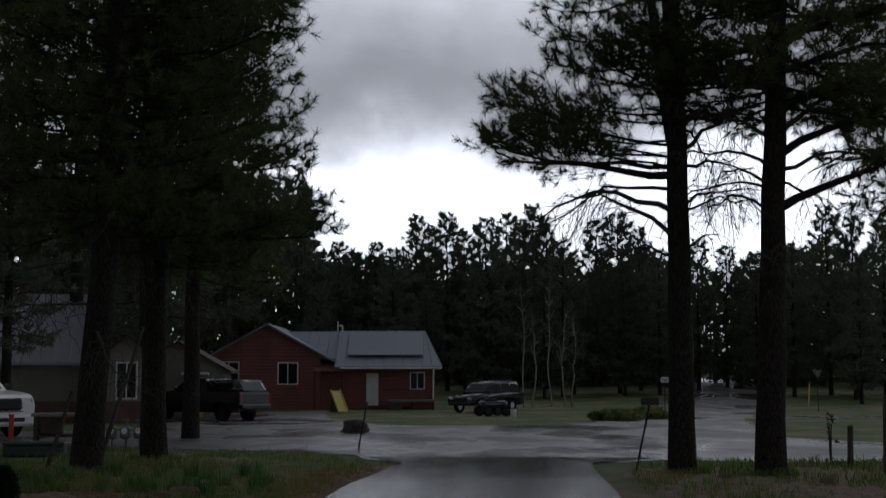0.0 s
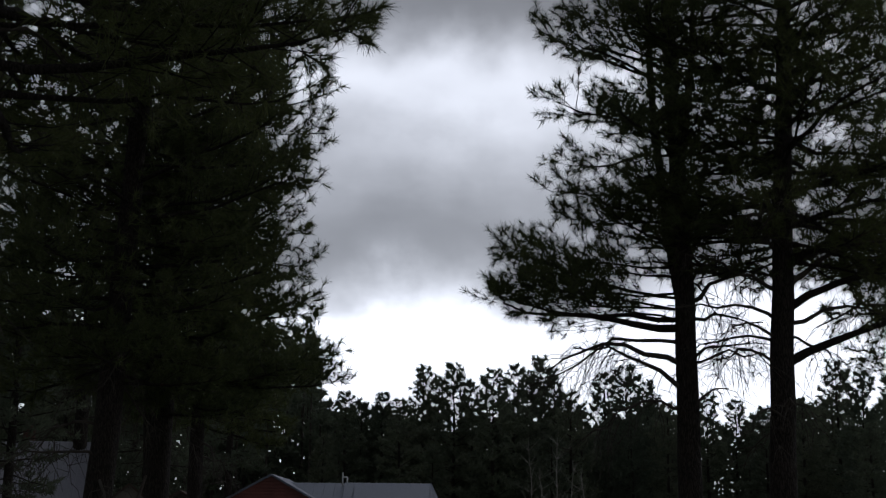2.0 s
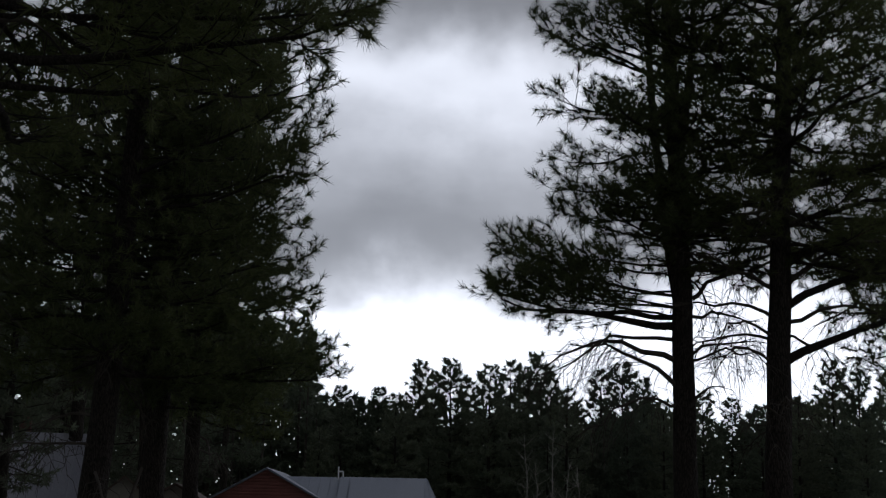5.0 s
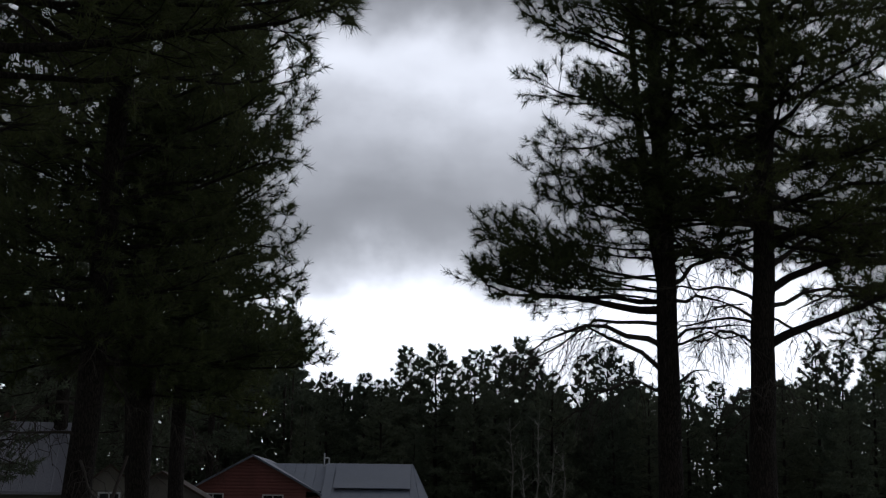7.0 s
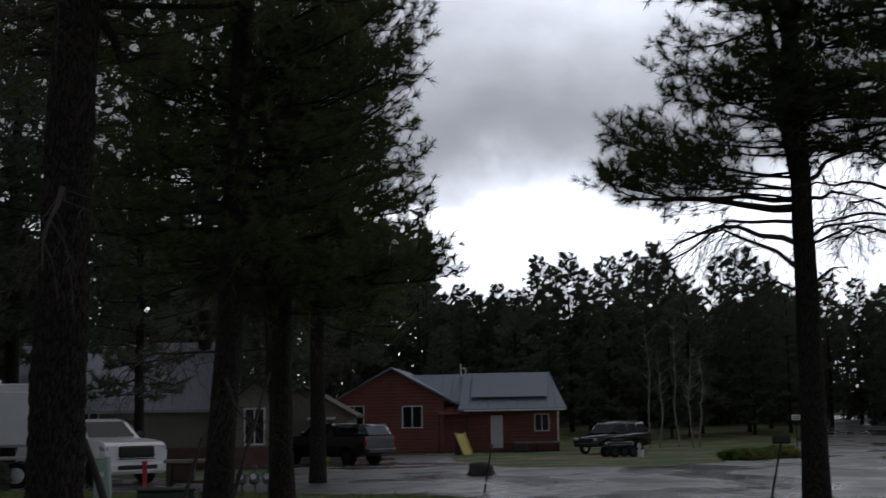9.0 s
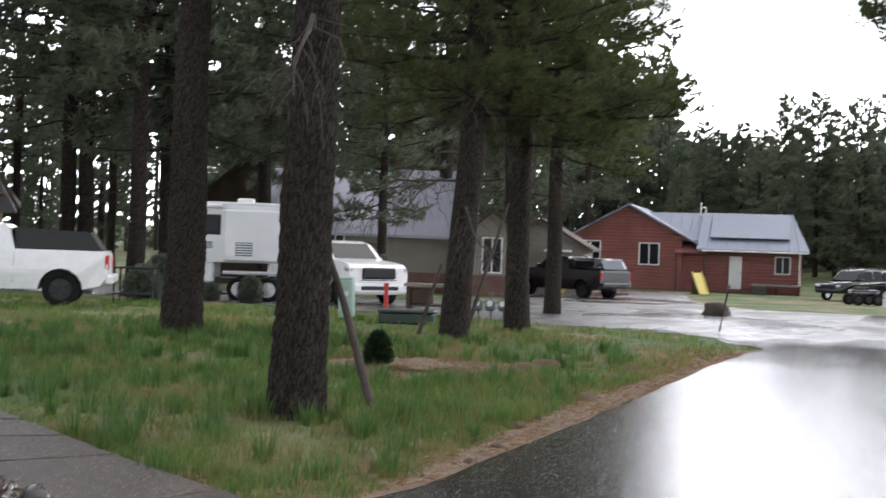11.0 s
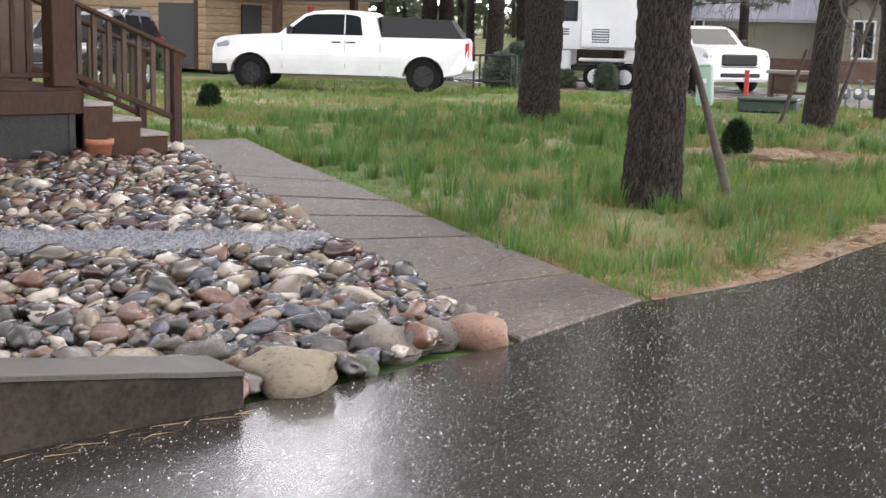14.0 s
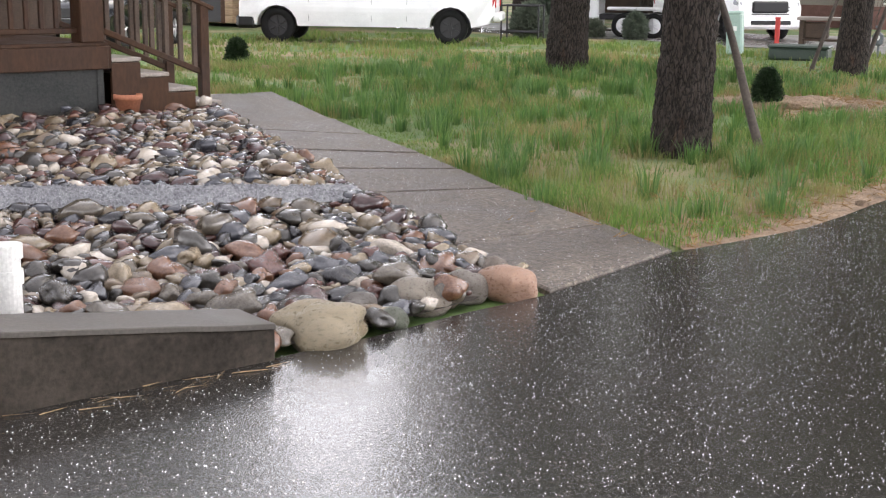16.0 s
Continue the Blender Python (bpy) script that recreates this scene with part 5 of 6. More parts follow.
def porch():
    # local x: along the stair's descent; local y: away from the drive
    p = thing("porch", (-10.42, 9.62, 0), 90 - 17, "brown stained porch with stair and picket railing", "porch")
    hgt = 0.86
    for k in range(10):
        part("floor_board", box((7.0, 0.2, 0.04), (-3.48, 0.12 + 0.22 * k, hgt - 0.02), 0.006), DECKWOOD, p)
    part("rim_board", box((7.0, 0.05, 0.24), (-3.5, -0.02, hgt - 0.16), 0.008), DECKWOOD, p)
    part("rim_board", box((0.05, 2.3, 0.24), (0.02, 1.13, hgt - 0.16), 0.008), DECKWOOD, p)
    part("skirt", box((6.9, 0.08, 0.6), (-3.55, 0.06, 0.3), 0.01), SKIRT, p, "dark grey foundation skirt")
    part("skirt", box((0.08, 2.2, 0.6), (-0.08, 1.1, 0.3), 0.01), SKIRT, p)
    part("corner_post", box((0.26, 0.26, 2.9), (-0.16, 0.1, hgt + 1.45), 0.012), DECKWOOD, p, "thick brown roof post")
    # railing of the platform
    part("rail", box((6.8, 0.1, 0.05), (-3.6, 0.1, hgt + 0.95), 0.01), DECKWOOD, p)
    part("rail", box((6.8, 0.06, 0.06), (-3.6, 0.1, hgt + 0.12), 0.01), DECKWOOD, p)
    k = 0
    for i in range(30):
        part("picket", box((0.045, 0.045, 0.82), (-0.5 - 0.16 * i, 0.1, hgt + 0.54), 0.005), DECKWOOD, p)
    # stair
    n, rise, run, wide = 5, hgt / 5, 0.33, 1.35
    for j in range(n - 1):
        z = hgt - rise * (j + 1)
        part("tread", box((run + 0.04, wide, 0.045), (0.05 + run * (j + 0.5), 0.68, z - 0.022), 0.008), PALEWOOD, p, "wet pale stair tread")
        part("riser", box((0.03, wide - 0.04, rise - 0.045), (0.04 + run * j, 0.68, z + rise / 2 - 0.02), 0.004), DECKWOOD, p)
    for yy in (0.0, 1.36):
        pts = [(0.04, 0.0), (0.04, hgt - 0.03)]
        for j in range(n - 1):
            z = hgt - rise * (j + 1) - 0.05
            pts += [(0.04 + run * j, z), (0.04 + run * (j + 1), z)]
        pts += [(0.04 + run * (n - 1), 0.0)]
        part("stringer", prism(pts, yy - 0.025, yy + 0.025), DECKWOOD, p)
    L = run * (n - 1)
    for yy in (0.5, 1.34):
        part("newel_post", box((0.11, 0.11, 1.24), (L + 0.12, yy, 0.62), 0.008), DECKWOOD, p, "stair newel post")
        a, b = Vector((-0.05, yy, hgt + 0.98)), Vector((L + 0.24, yy, 1.18))
        d = b - a
        ang = -math.degrees(math.atan2(d.z, d.x))
        part("hand_rail", box((d.length, 0.13, 0.05), tuple((a + b) / 2), 0.01, (0, ang, 0)), DECKWOOD, p)
        lo = Vector((0, 0, -0.78))
        part("lower_rail", box((d.length - 0.25, 0.05, 0.07), tuple((a + b) / 2 + lo), 0.01, (0, ang, 0)), DECKWOOD, p)
        for i in range(8):
            q = a.lerp(b, (i + 0.7) / 9)
            part("picket", box((0.055, 0.045, 0.8), (q.x, q.y, q.z - 0.4), 0.005), DARKWOOD, p)
    # wall of the house and porch roof, mostly out of sight
    h = thing("own_house", (-10.42, 9.62, 0), 90 - 17, "brown house wall behind the porch", "house")
    part("wall", box((8.2, 0.2, 3.8), (-3.6, 2.5, 1.9), 0.01), DARKWOOD, h)
    part("porch_roof", box((7.6, 3.3, 0.16), (-3.5, 1.05, 3.86), 0.02), DARKWOOD, h, "dark porch roof on a thick post")


porch()


def plant_pot():
    x, y = -10.30, 9.78
    t = thing("plant_pot", (x, y, 0.05), 0, "terracotta flower pot standing on stones", "pot")
    bm = bmesh.new()
    prof = [(0.0, 0.0), (0.10, 0.0), (0.14, 0.2), (0.155, 0.2), (0.155, 0.26), (0.13, 0.26), (0.12, 0.19), (0.0, 0.19)]
    n = 20
    rows = [[bm.verts.new((r * math.cos(2 * math.pi * k / n), r * math.sin(2 * math.pi * k / n), z)) for k in range(n)] for r, z in prof if r > 0]
    for i in range(len(rows) - 1):
        for k in range(n):
            bm.faces.new((rows[i][k], rows[i][(k + 1) % n], rows[i + 1][(k + 1) % n], rows[i + 1][k]))
    bm.faces.new(rows[0])
    bm.faces.new(rows[-1])
    part("body", bm, TERRA, t, "", True)
    part("soil", rod((0, 0, 0.15), (0, 0, 0.21), 0.122, sides=18), DIRT, t)
    s = thing("garden_ornament", (-10.42, 10.0, 0.05), 30, "small white and black ornament by the stair", "ornament")
    part("foot", box((0.2, 0.16, 0.12), (0, 0, 0.3), 0.04), WHITETRIM, s)
    part("cap", box((0.18, 0.14, 0.1), (0.02, 0, 0.4), 0.04), TRIM, s)
    part("stake", rod((0, 0, 0), (0, 0, 0.3), 0.03), TRIM, s)


plant_pot()


# ---- low wall, boulders, stones ----
def retaining_wall():
    w = thing("retaining_wall", (0, 0, 0), 0, "low dark wet concrete wall with worn cap", "wall", kind="structure")
    a, b = Vector((-3.34, 3.93, 0)), Vector((-4.35, 0.9, 0))
    n = Vector((-0.95, 0.32, 0)).normalized() * 0.3
    za, zb = 0.185, 0.62

    def slab(z0a, z1a, z0b, z1b, out, mat, name):
        bm = bmesh.new()
        o = -n.normalized() * out
        P = [bm.verts.new((q.x, q.y, z)) for q, z in ((a + o, z0a), (a + n, z0a), (b + n, z0b), (b + o, z0b), (a + o, z1a), (a + n, z1a), (b + n, z1b), (b + o, z1b))]
        for f in ((0, 1, 2, 3), (4, 7, 6, 5), (0, 4, 5, 1), (1, 5, 6, 2), (2, 6, 7, 3), (3, 7, 4, 0)):
            bm.faces.new([P[i] for i in f])
        bmesh.ops.subdivide_edges(bm, edges=bm.edges[:], cuts=14, use_grid_fill=True)
        for v in bm.verts:
            v.co += Vector([noise.noise(v.co * 5 + Vector((k * 7, 0, 0))) for k in range(3)]) * 0.005
        part(name, bm, mat, w, "", True)

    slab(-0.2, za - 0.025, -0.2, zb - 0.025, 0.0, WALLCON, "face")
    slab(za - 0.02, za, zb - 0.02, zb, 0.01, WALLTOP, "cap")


retaining_wall()


def stone_mesh(seed, sub=2, flat=0.62, rough=0.16):
    bm = bmesh.new()
    bmesh.ops.create_icosphere(bm, subdivisions=sub, radius=1)
    off = Vector((seed * 3.7, seed * 1.3, 0))
    for v in bm.verts:
        v.co *= 1 + rough * noise.noise(v.co * 1.1 + off) * 2 + 0.05 * noise.noise(v.co * 3 + off)
        v.co.z *= flat
        v.co.y *= 0.78
    return finish("stone", bm, STONE, True)


def boulders():
    for k, (x, y, sx, sy, sz, rz, label, col) in enumerate([
            (-3.12, 5.47, 0.25, 0.22, 0.155, 25, "smooth orange boulder at the corner of the walk", (0.34, 0.20, 0.135)),
            (-3.37, 5.02, 0.29, 0.24, 0.145, 20, "smooth oval grey boulder beside the drive", (0.24, 0.205, 0.165)),
            (-3.38, 4.29, 0.36, 0.28, 0.17, 42, "angular tan boulder against the low wall", (0.27, 0.22, 0.145)),
            (-3.27, 5.31, 0.19, 0.18, 0.14, 50, "grey brown boulder beside the drive", (0.19, 0.165, 0.14)),
            (-3.31, 5.66, 0.13, 0.12, 0.15, 20, "brown grey boulder beside the walk", (0.20, 0.165, 0.135)),
            (-3.29, 4.68, 0.15, 0.14, 0.085, 0, "greenish boulder beside the drive", (0.13, 0.14, 0.105)),
            (-3.46, 4.68, 0.18, 0.14, 0.12, 60, "dark grey boulder among river stones", (0.13, 0.115, 0.10))]):
        me = stone_mesh(40 + k, 4, 1.0, 0.12 if k != 2 else 0.2)
        me.materials.clear()
        me.materials.append(surface("boulder_stone", tuple(0.6 * c for c in col), tuple(1.1 * c for c in col), 7, 0.22, 0.5, 45, 0.9, 0.012))
        ob = tagged(new("boulder", me), label, "boulder", "boulders")
        ob.matrix_basis = pose(x, y, sz * 0.35 + 0.02, 0, 0, rz) @ Matrix.Diagonal((sx * 0.6, sy * 0.75, sz * 0.68, 1))


boulders()
BED = [(-3.42, 3.98), (-3.3, 4.4), (-3.15, 5.2), (-3.25, 5.75), (-5.45, 7.35), (-7.4, 8.85), (-10.0, 10.85), (-10.35, 10.7), (-10.5, 9.6), (-11.5, 6.5), (-12.4, 3.6), (-9.0, 1.0), (-4.9, 0.9), (-4.1, 2.6)]
GRAVEL_STRIP = [(-8.2, 3.9), (-6.55, 5.35), (-5.6, 6.2), (-5.0, 6.95), (-5.5, 7.35), (-6.2, 6.85), (-7.05, 6.15), (-8.95, 4.55)]


def inside(poly, x, y):
    hit = False
    for k in range(len(poly)):
        (x0, y0), (x1, y1) = poly[k], poly[(k + 1) % len(poly)]
        if (y0 > y) != (y1 > y) and x < (x1 - x0) * (y - y0) / (y1 - y0) + x0:
            hit = not hit
    return hit


def stone_bed():
    sheet("stone_bed_soil", BED, 0.05, DARKSOIL, "damp soil under the river stones", "soil", 0, 0.02, 8)
    sheet("gravel_strip", GRAVEL_STRIP, 0.11, DARKGRAVEL, "strip of wet grey gravel dusted with hail", "gravel", 0, 0.05, 9, 0.25)
    rnd = random.Random(17)
    kinds = [stone_mesh(k, 3, 0.5 + 0.06 * (k % 4), 0.24) for k in range(9)]
    coarse = [stone_mesh(k, 2, 0.5 + 0.06 * (k % 4), 0.24) for k in range(9)]
    placed, grid = [], {}
    for _ in range(60000):
        x, y = rnd.uniform(-12.4, -3.2), rnd.uniform(0.9, 10.9)
        if not inside(BED, x, y) or inside(GRAVEL_STRIP, x, y):
            continue
        r = rnd.choice([0.04, 0.048, 0.055, 0.06, 0.068, 0.076, 0.085, 0.1, 0.115])
        key = (int(x / 0.25), int(y / 0.25))
        near = [q for i in (-1, 0, 1) for j in (-1, 0, 1) for q in grid.get((key[0] + i, key[1] + j), ())]
        if any((x - q[0]) ** 2 + (y - q[1]) ** 2 < (0.70 * (r + q[2])) ** 2 for q in near):
            continue
        # the wall keeps its footprint
        if (x + 3.34) * 0.95 - (y - 3.93) * 0.32 > -0.33 and y < 3.95:
            continue
        grid.setdefault(key, []).append((x, y, r))
        placed.append((x, y, r))
    # a second layer in the gaps, slightly higher
    base = list(placed)
    for x, y, r in base:
        if rnd.random() < 0.2:
            placed.append((x + rnd.uniform(-0.08, 0.08), y + rnd.uniform(-0.08, 0.08), r * rnd.uniform(0.7, 1.0) + 10))
    placed.sort(key=lambda q: math.hypot(q[0] + 3.3, q[1] - 4.6))
    bed = thing("river_stones", (0, 0, 0), 0, "bed of wet rounded river stones in mixed colours", "stones", kind="structure")
    count = 0
    vs, ts, nv = [], [], 0
    raw = []
    for me in kinds + coarse:
        co = np.zeros(len(me.vertices) * 3)
        me.vertices.foreach_get("co", co)
        raw.append((co.reshape(-1, 3), np.array([list(p.vertices) for p in me.polygons])))
    for x, y, r in placed:
        up = r > 5
        r = r - 10 if up else r
        mound = 0.045 + 0.05 * max(0, 1 - abs((x + 7.6) * 0.6 + (y - 7) * 0.8) / 3.0) * (1 if math.hypot(x + 3.3, y - 5) > 1.5 else 0.4)
        z = mound + r * (0.75 if up else 0.22)
        m = pose(x, y, z, rnd.uniform(-22, 22), rnd.uniform(-22, 22), rnd.uniform(0, 360)) @ Matrix.Diagonal((r * rnd.uniform(1.0, 1.45), r * rnd.uniform(1.0, 1.25), r * rnd.uniform(0.95, 1.3), 1))
        k = rnd.randrange(9)
        if count < 300:
            ob = new("stone", kinds[k])
            ob.parent = bed
            ob.matrix_basis = m
            count += 1
        else:
            M = np.array(m)
            k += 9
            vs.append(raw[k][0] @ M[:3, :3].T + M[:3, 3])
            ts.append(raw[k][1] + nv)
            nv += len(raw[k][0])
    me = raw_mesh("stones_beyond", np.concatenate(vs), np.concatenate(ts), STONE, True)
    tagged(part("stones_beyond", me, None, bed), kind="stuff")


stone_bed()


def cleanout_pipe():
    x, y = at(51.85, 5.6)
    t = thing("cleanout_pipe", (x, y, 0), 0, "white plastic cleanout pipe standing among stones", "pipe")
    part("pipe", rod((0, 0, 0), (0, 0, 0.42), 0.057, sides=20), PVC, t)
    part("collar", rod((0, 0, 0.30), (0, 0, 0.36), 0.066, sides=20), PVC, t)
    part("cap", rod((0, 0, 0.41), (0, 0, 0.47), 0.068, sides=20), PVC, t)


cleanout_pipe()


# ---- yard things ----
def marker(b, d, h, lean, label, wid=0.016, mat=None, plate=False):
    x, y = at(b, d)
    t = thing("driveway_marker", (x, y, ground_z(x, y)), 0, label, "marker post", "driveway markers")
    top = (lean, 0, h)
    part("stake", rod((0, 0, -0.05), top, wid, sides=8), mat or STEEL, t)
    if plate:
        part("reflector", box((0.30, 0.05, 0.12), (lean, 0, h + 0.03), 0.02), STEEL, t)
    else:
        part("reflector", rod((lean * 0.93, 0, h * 0.93), (lean * 1.02, 0, h * 1.02), wid * 1.7, sides=8), GREYMETAL, t)


marker(3.75, 29.5, 1.08, 0.2, "thin dark leaning driveway marker with grey tip", 0.02)
marker(-8.4, 21.9, 1.15, 0.26, "dark leaning stake with flat reflector", 0.018, None, True)
marker(-15.75, 92, 1.6, 0.12, "pale yellow roadside marker", 0.05, YELLOW)


def street_sign():
    x, y = at(-9.72, 70)
    t = thing("street_sign", (x, y, ground_z(x, y)), 0, "small white sign on a thin post", "sign")
    part("post", rod((0, 0, 0), (0, 0, 1.9), 0.025), STEEL, t)
    p = part("plate", box((0.42, 0.03, 0.28), (0, -0.03, 1.85), 0.01), WHITETRIM, t)
    for k in range(2):
        part("marking_bar", box((0.28, 0.01, 0.04), (0, -0.05, 1.80 + 0.09 * k), 0), STEEL, p)
    x, y = at(-16.15, 78)
    t = thing("give_way_sign", (x, y, ground_z(x, y)), 0, "triangular road sign seen on a thin post", "sign")
    part("post", rod((0, 0, 0), (0, 0, 2.2), 0.03), STEEL, t)
    bm = bmesh.new()
    v = [bm.verts.new(q) for q in ((-0.3, -0.03, 2.4), (0.3, -0.03, 2.4), (0, -0.03, 1.9))]
    bm.faces.new(v)
    g = bmesh.ops.extrude_face_region(bm, geom=bm.faces[:])
    for q in [e for e in g["geom"] if isinstance(e, bmesh.types.BMVert)]:
        q.co.y += 0.02
    part("plate", bm, GREYMETAL, t)


street_sign()


def fence_posts():
    for b, d, h, w, lab in ((-17.38, 24.0, 0.72, 0.055, "short dark wooden fence post beside the street"), (-18.9, 22.0, 1.25, 0.085, "thick dark wooden gate post at the verge")):
        x, y = at(b, d)
        t = thing("fence_post", (x, y, ground_z(x, y)), 0, lab, "post", "fence posts")
        part("post", rod((0, 0, -0.1), (0.02, 0, h), w, w * 0.92, 12), DARKWOOD, t)
        part("top", rod((0.02, 0, h - 0.001), (0.02, 0, h + 0.03), w * 1.05, w * 0.6, 12), DARKWOOD, t)


fence_posts()


def leaning_pole():
    g = Grown()
    a = Vector((*at(21.3, 12.35), 1.62))
    b = Vector((*at(18.5, 11.9), -0.05))
    u = np.linspace(0, 1, 12)
    pts = np.array([list(a.lerp(b, k) + Vector((0.03 * math.sin(5 * k), 0, 0.02 * math.cos(7 * k)))) for k in u])
    g.tube(pts, 0.030 + 0.014 * u, 10)
    solo("leaning_pole", g.mesh("leaning_pole", TWIG, True), None, "weathered grey wooden pole leaning against a pine", "pole")
    for (b0, d0, z0), (b1, d1, z1) in (((13.1, 24.8, 3.0), (14.9, 23.2, 0.4)), ((16.0, 24.6, 1.8), (17.0, 24.0, 0.3))):
        g = Grown()
        a, c = Vector((*at(b0, d0), z0 - 0.5)), Vector((*at(b1, d1), z1 - 0.45))
        g.tube([list(a.lerp(c, k)) for k in (0, 0.3, 0.6, 1)], [0.03, 0.036, 0.04, 0.045], 8)
        solo("prop_pole", g.mesh("prop_pole", TWIG, True), None, "dark wooden prop leaning on a pine trunk", "pole", group="props")


leaning_pole()


def utilities():
    x, y = at(20.15, 29.0)
    t = thing("utility_pedestal", (x, y, ground_z(x, y)), 8, "pale green utility pedestal leaning in the grass", "utility box")
    part("housing", box((0.34, 0.28, 0.86), (0, 0, 0.48), 0.03, (0, -3, 0)), GREENBOX, t)
    part("lid", box((0.37, 0.31, 0.08), (-0.045, 0, 0.93), 0.03, (0, -3, 0)), GREENBOX, t)
    part("label_plate", box((0.12, 0.01, 0.1), (0, -0.145, 0.6), 0), WHITETRIM, t)
    x, y = at(18.4, 31.5)
    t = thing("red_marker_post", (x, y, ground_z(x, y)), 0, "red plastic marker post in the grass", "marker post")
    part("post", box((0.11, 0.05, 0.78), (0, 0, 0.39), 0.015), REDPOST, t)
    part("cap", box((0.13, 0.07, 0.05), (0, 0, 0.79), 0.015), REDPOST, t)
    x, y = at(17.4, 28.2)
    t = thing("transformer_box", (x, y, ground_z(x, y)), 10, "low dark green transformer box in the grass", "utility box")
    part("base", box((1.2, 0.75, 0.26), (0, 0, 0.13), 0.04), DARKGREEN, t)
    part("lid", box((1.25, 0.8, 0.06), (0, 0, 0.28), 0.03), DARKGREEN, t)
    x, y = at(16.4, 30.5)
    t = thing("work_table", (x, y, ground_z(x, y)), 12, "rough wooden work table with clutter", "table")
    part("tabletop", box((1.25, 0.7, 0.07), (0, 0, 0.82), 0.01), PALEWOOD, t)
    for a in (-0.52, 0.52):
        for b in (-0.28, 0.28):
            part("leg", box((0.09, 0.09, 0.8), (a, b, 0.4), 0.01), DARKWOOD, t)
    part("shelf", box((1.1, 0.6, 0.05), (0, 0, 0.35), 0.01), DARKWOOD, t)
    part("crate", box((0.5, 0.45, 0.35), (-0.2, 0, 0.56), 0.02), DARKWOOD, t)
    part("side_board", box((0.06, 0.5, 0.7), (0.55, -0.36, 0.36), 0.01), ORANGE, t)
    x, y = at(13.85, 29.8)
    for k in range(3):
        t = thing("gas_meter", (x - 0.25 + 0.28 * k, y + 0.1 * k, ground_z(x, y)), 0, "grey metal meter on a pipe stand", "meter", "meters")
        part("body", box((0.22, 0.2, 0.28), (0, 0, 0.42), 0.05), GREYMETAL, t)
        part("pipe", rod((0, 0.08, 0), (0, 0.08, 0.7), 0.025), GREYMETAL, t)
        part("dial", rod((0, -0.1, 0.46), (0, -0.12, 0.46), 0.07), WHITETRIM, t)
        part("valve", box((0.12, 0.06, 0.06), (0, 0, 0.68), 0.01), GREYMETAL, t)
    # things at the tail of the white pickup
    x, y = at(29.3, 34.5)
    t = thing("metal_rack", (x, y, ground_z(x, y)), 15, "light metal tube rack among bushes", "rack")
    for a in (-0.5, 0.5):
        for b in (-0.3, 0.3):
            part("leg", rod((a, b, 0), (a, b, 0.95), 0.025), STEEL, t)
    for z in (0.25, 0.93):
        for b in (-0.3, 0.3):
            part("rail", rod((-0.5, b, z), (0.5, b, z), 0.025), STEEL, t)


utilities()


def bush(name, b, d, r, h, seed, mat, label, n=420, cone=False, size=0.06, lift=0.0):
    rng = np.random.default_rng(seed)
    x, y = at(b, d)
    u = rng.uniform(0, 1, n)
    a = rng.uniform(0, 2 * np.pi, n)
    prof = (np.sqrt(np.clip(1 - u ** 2.2, 0.02, 1)) if cone else np.sqrt(np.clip(1 - (2 * u - 0.8) ** 2 / 1.45, 0.05, 1)))
    rr = r * prof * rng.uniform(0.55, 1.08, n)
    org = np.stack([rr * np.cos(a), rr * np.sin(a), h * u * 0.92 + 0.03], 1)
    way = np.stack([np.cos(a), np.sin(a), rng.uniform(0.1, 0.9, n)], 1)
    t = thing(name, (x, y, ground_z(x, y) + lift), 0, label, "shrub", "shrubs")
    g = Grown()
    for k in range(9):
        e = org[(k * 7) % n] * 0.85
        g.tube([(0, 0, -0.03), tuple(e * 0.5 + np.array([0, 0, 0.05])), tuple(e)], [0.02, 0.012, 0.005], 5)
    part("stems", g.mesh("stems", TWIG), None, t)
    tagged(part("foliage", needle_mesh("foliage", org, way, 12, size * 1.6, size * 0.42, 0.8, mat, rng, size * 0.5), None, t), kind="stuff")


bush("young_spruce", 18.65, 16.6, 0.17, 0.40, 1, SHRUB, "small dense dark green conifer on a soil mound", 620, True, 0.05, 0.08)
bush("small_shrub", 41.8, 23.0, 0.19, 0.45, 2, SHRUB, "small dark shrub beside the footpath", 420, True, 0.06)
bush("sage_bush", 29.0, 35.5, 0.45, 1.0, 3, SAGE, "grey-green bush behind the pickup", 600, False, 0.12)
bush("sage_bush", 28.3, 36.5, 0.45, 1.3, 4, SAGE, "grey-green bush behind the pickup", 600, False, 0.12)
bush("sage_bush", 24.4, 37.4, 0.32, 0.75, 5, SAGE, "low grey-green bush before the camper", 400, False, 0.1)
bush("sage_bush", 26.2, 38.0, 0.3, 0.5, 6, SAGE, "low grey-green bush before the camper", 300, False, 0.1)
bush("roadside_bush", -7.6, 58.0, 1.2, 0.45, 7, BLADE, "low dark bush at the road bend", 260, False, 0.16)
bush("roadside_bush", -9.0, 62.0, 1.0, 0.5, 8, BLADE, "low dark bush at the road bend", 240, False, 0.16)
bush("tall_weed", -16.6, 25.0, 0.14, 1.0, 9, SHRUB, "tall dark weed beside the street", 16, True, 0.05)


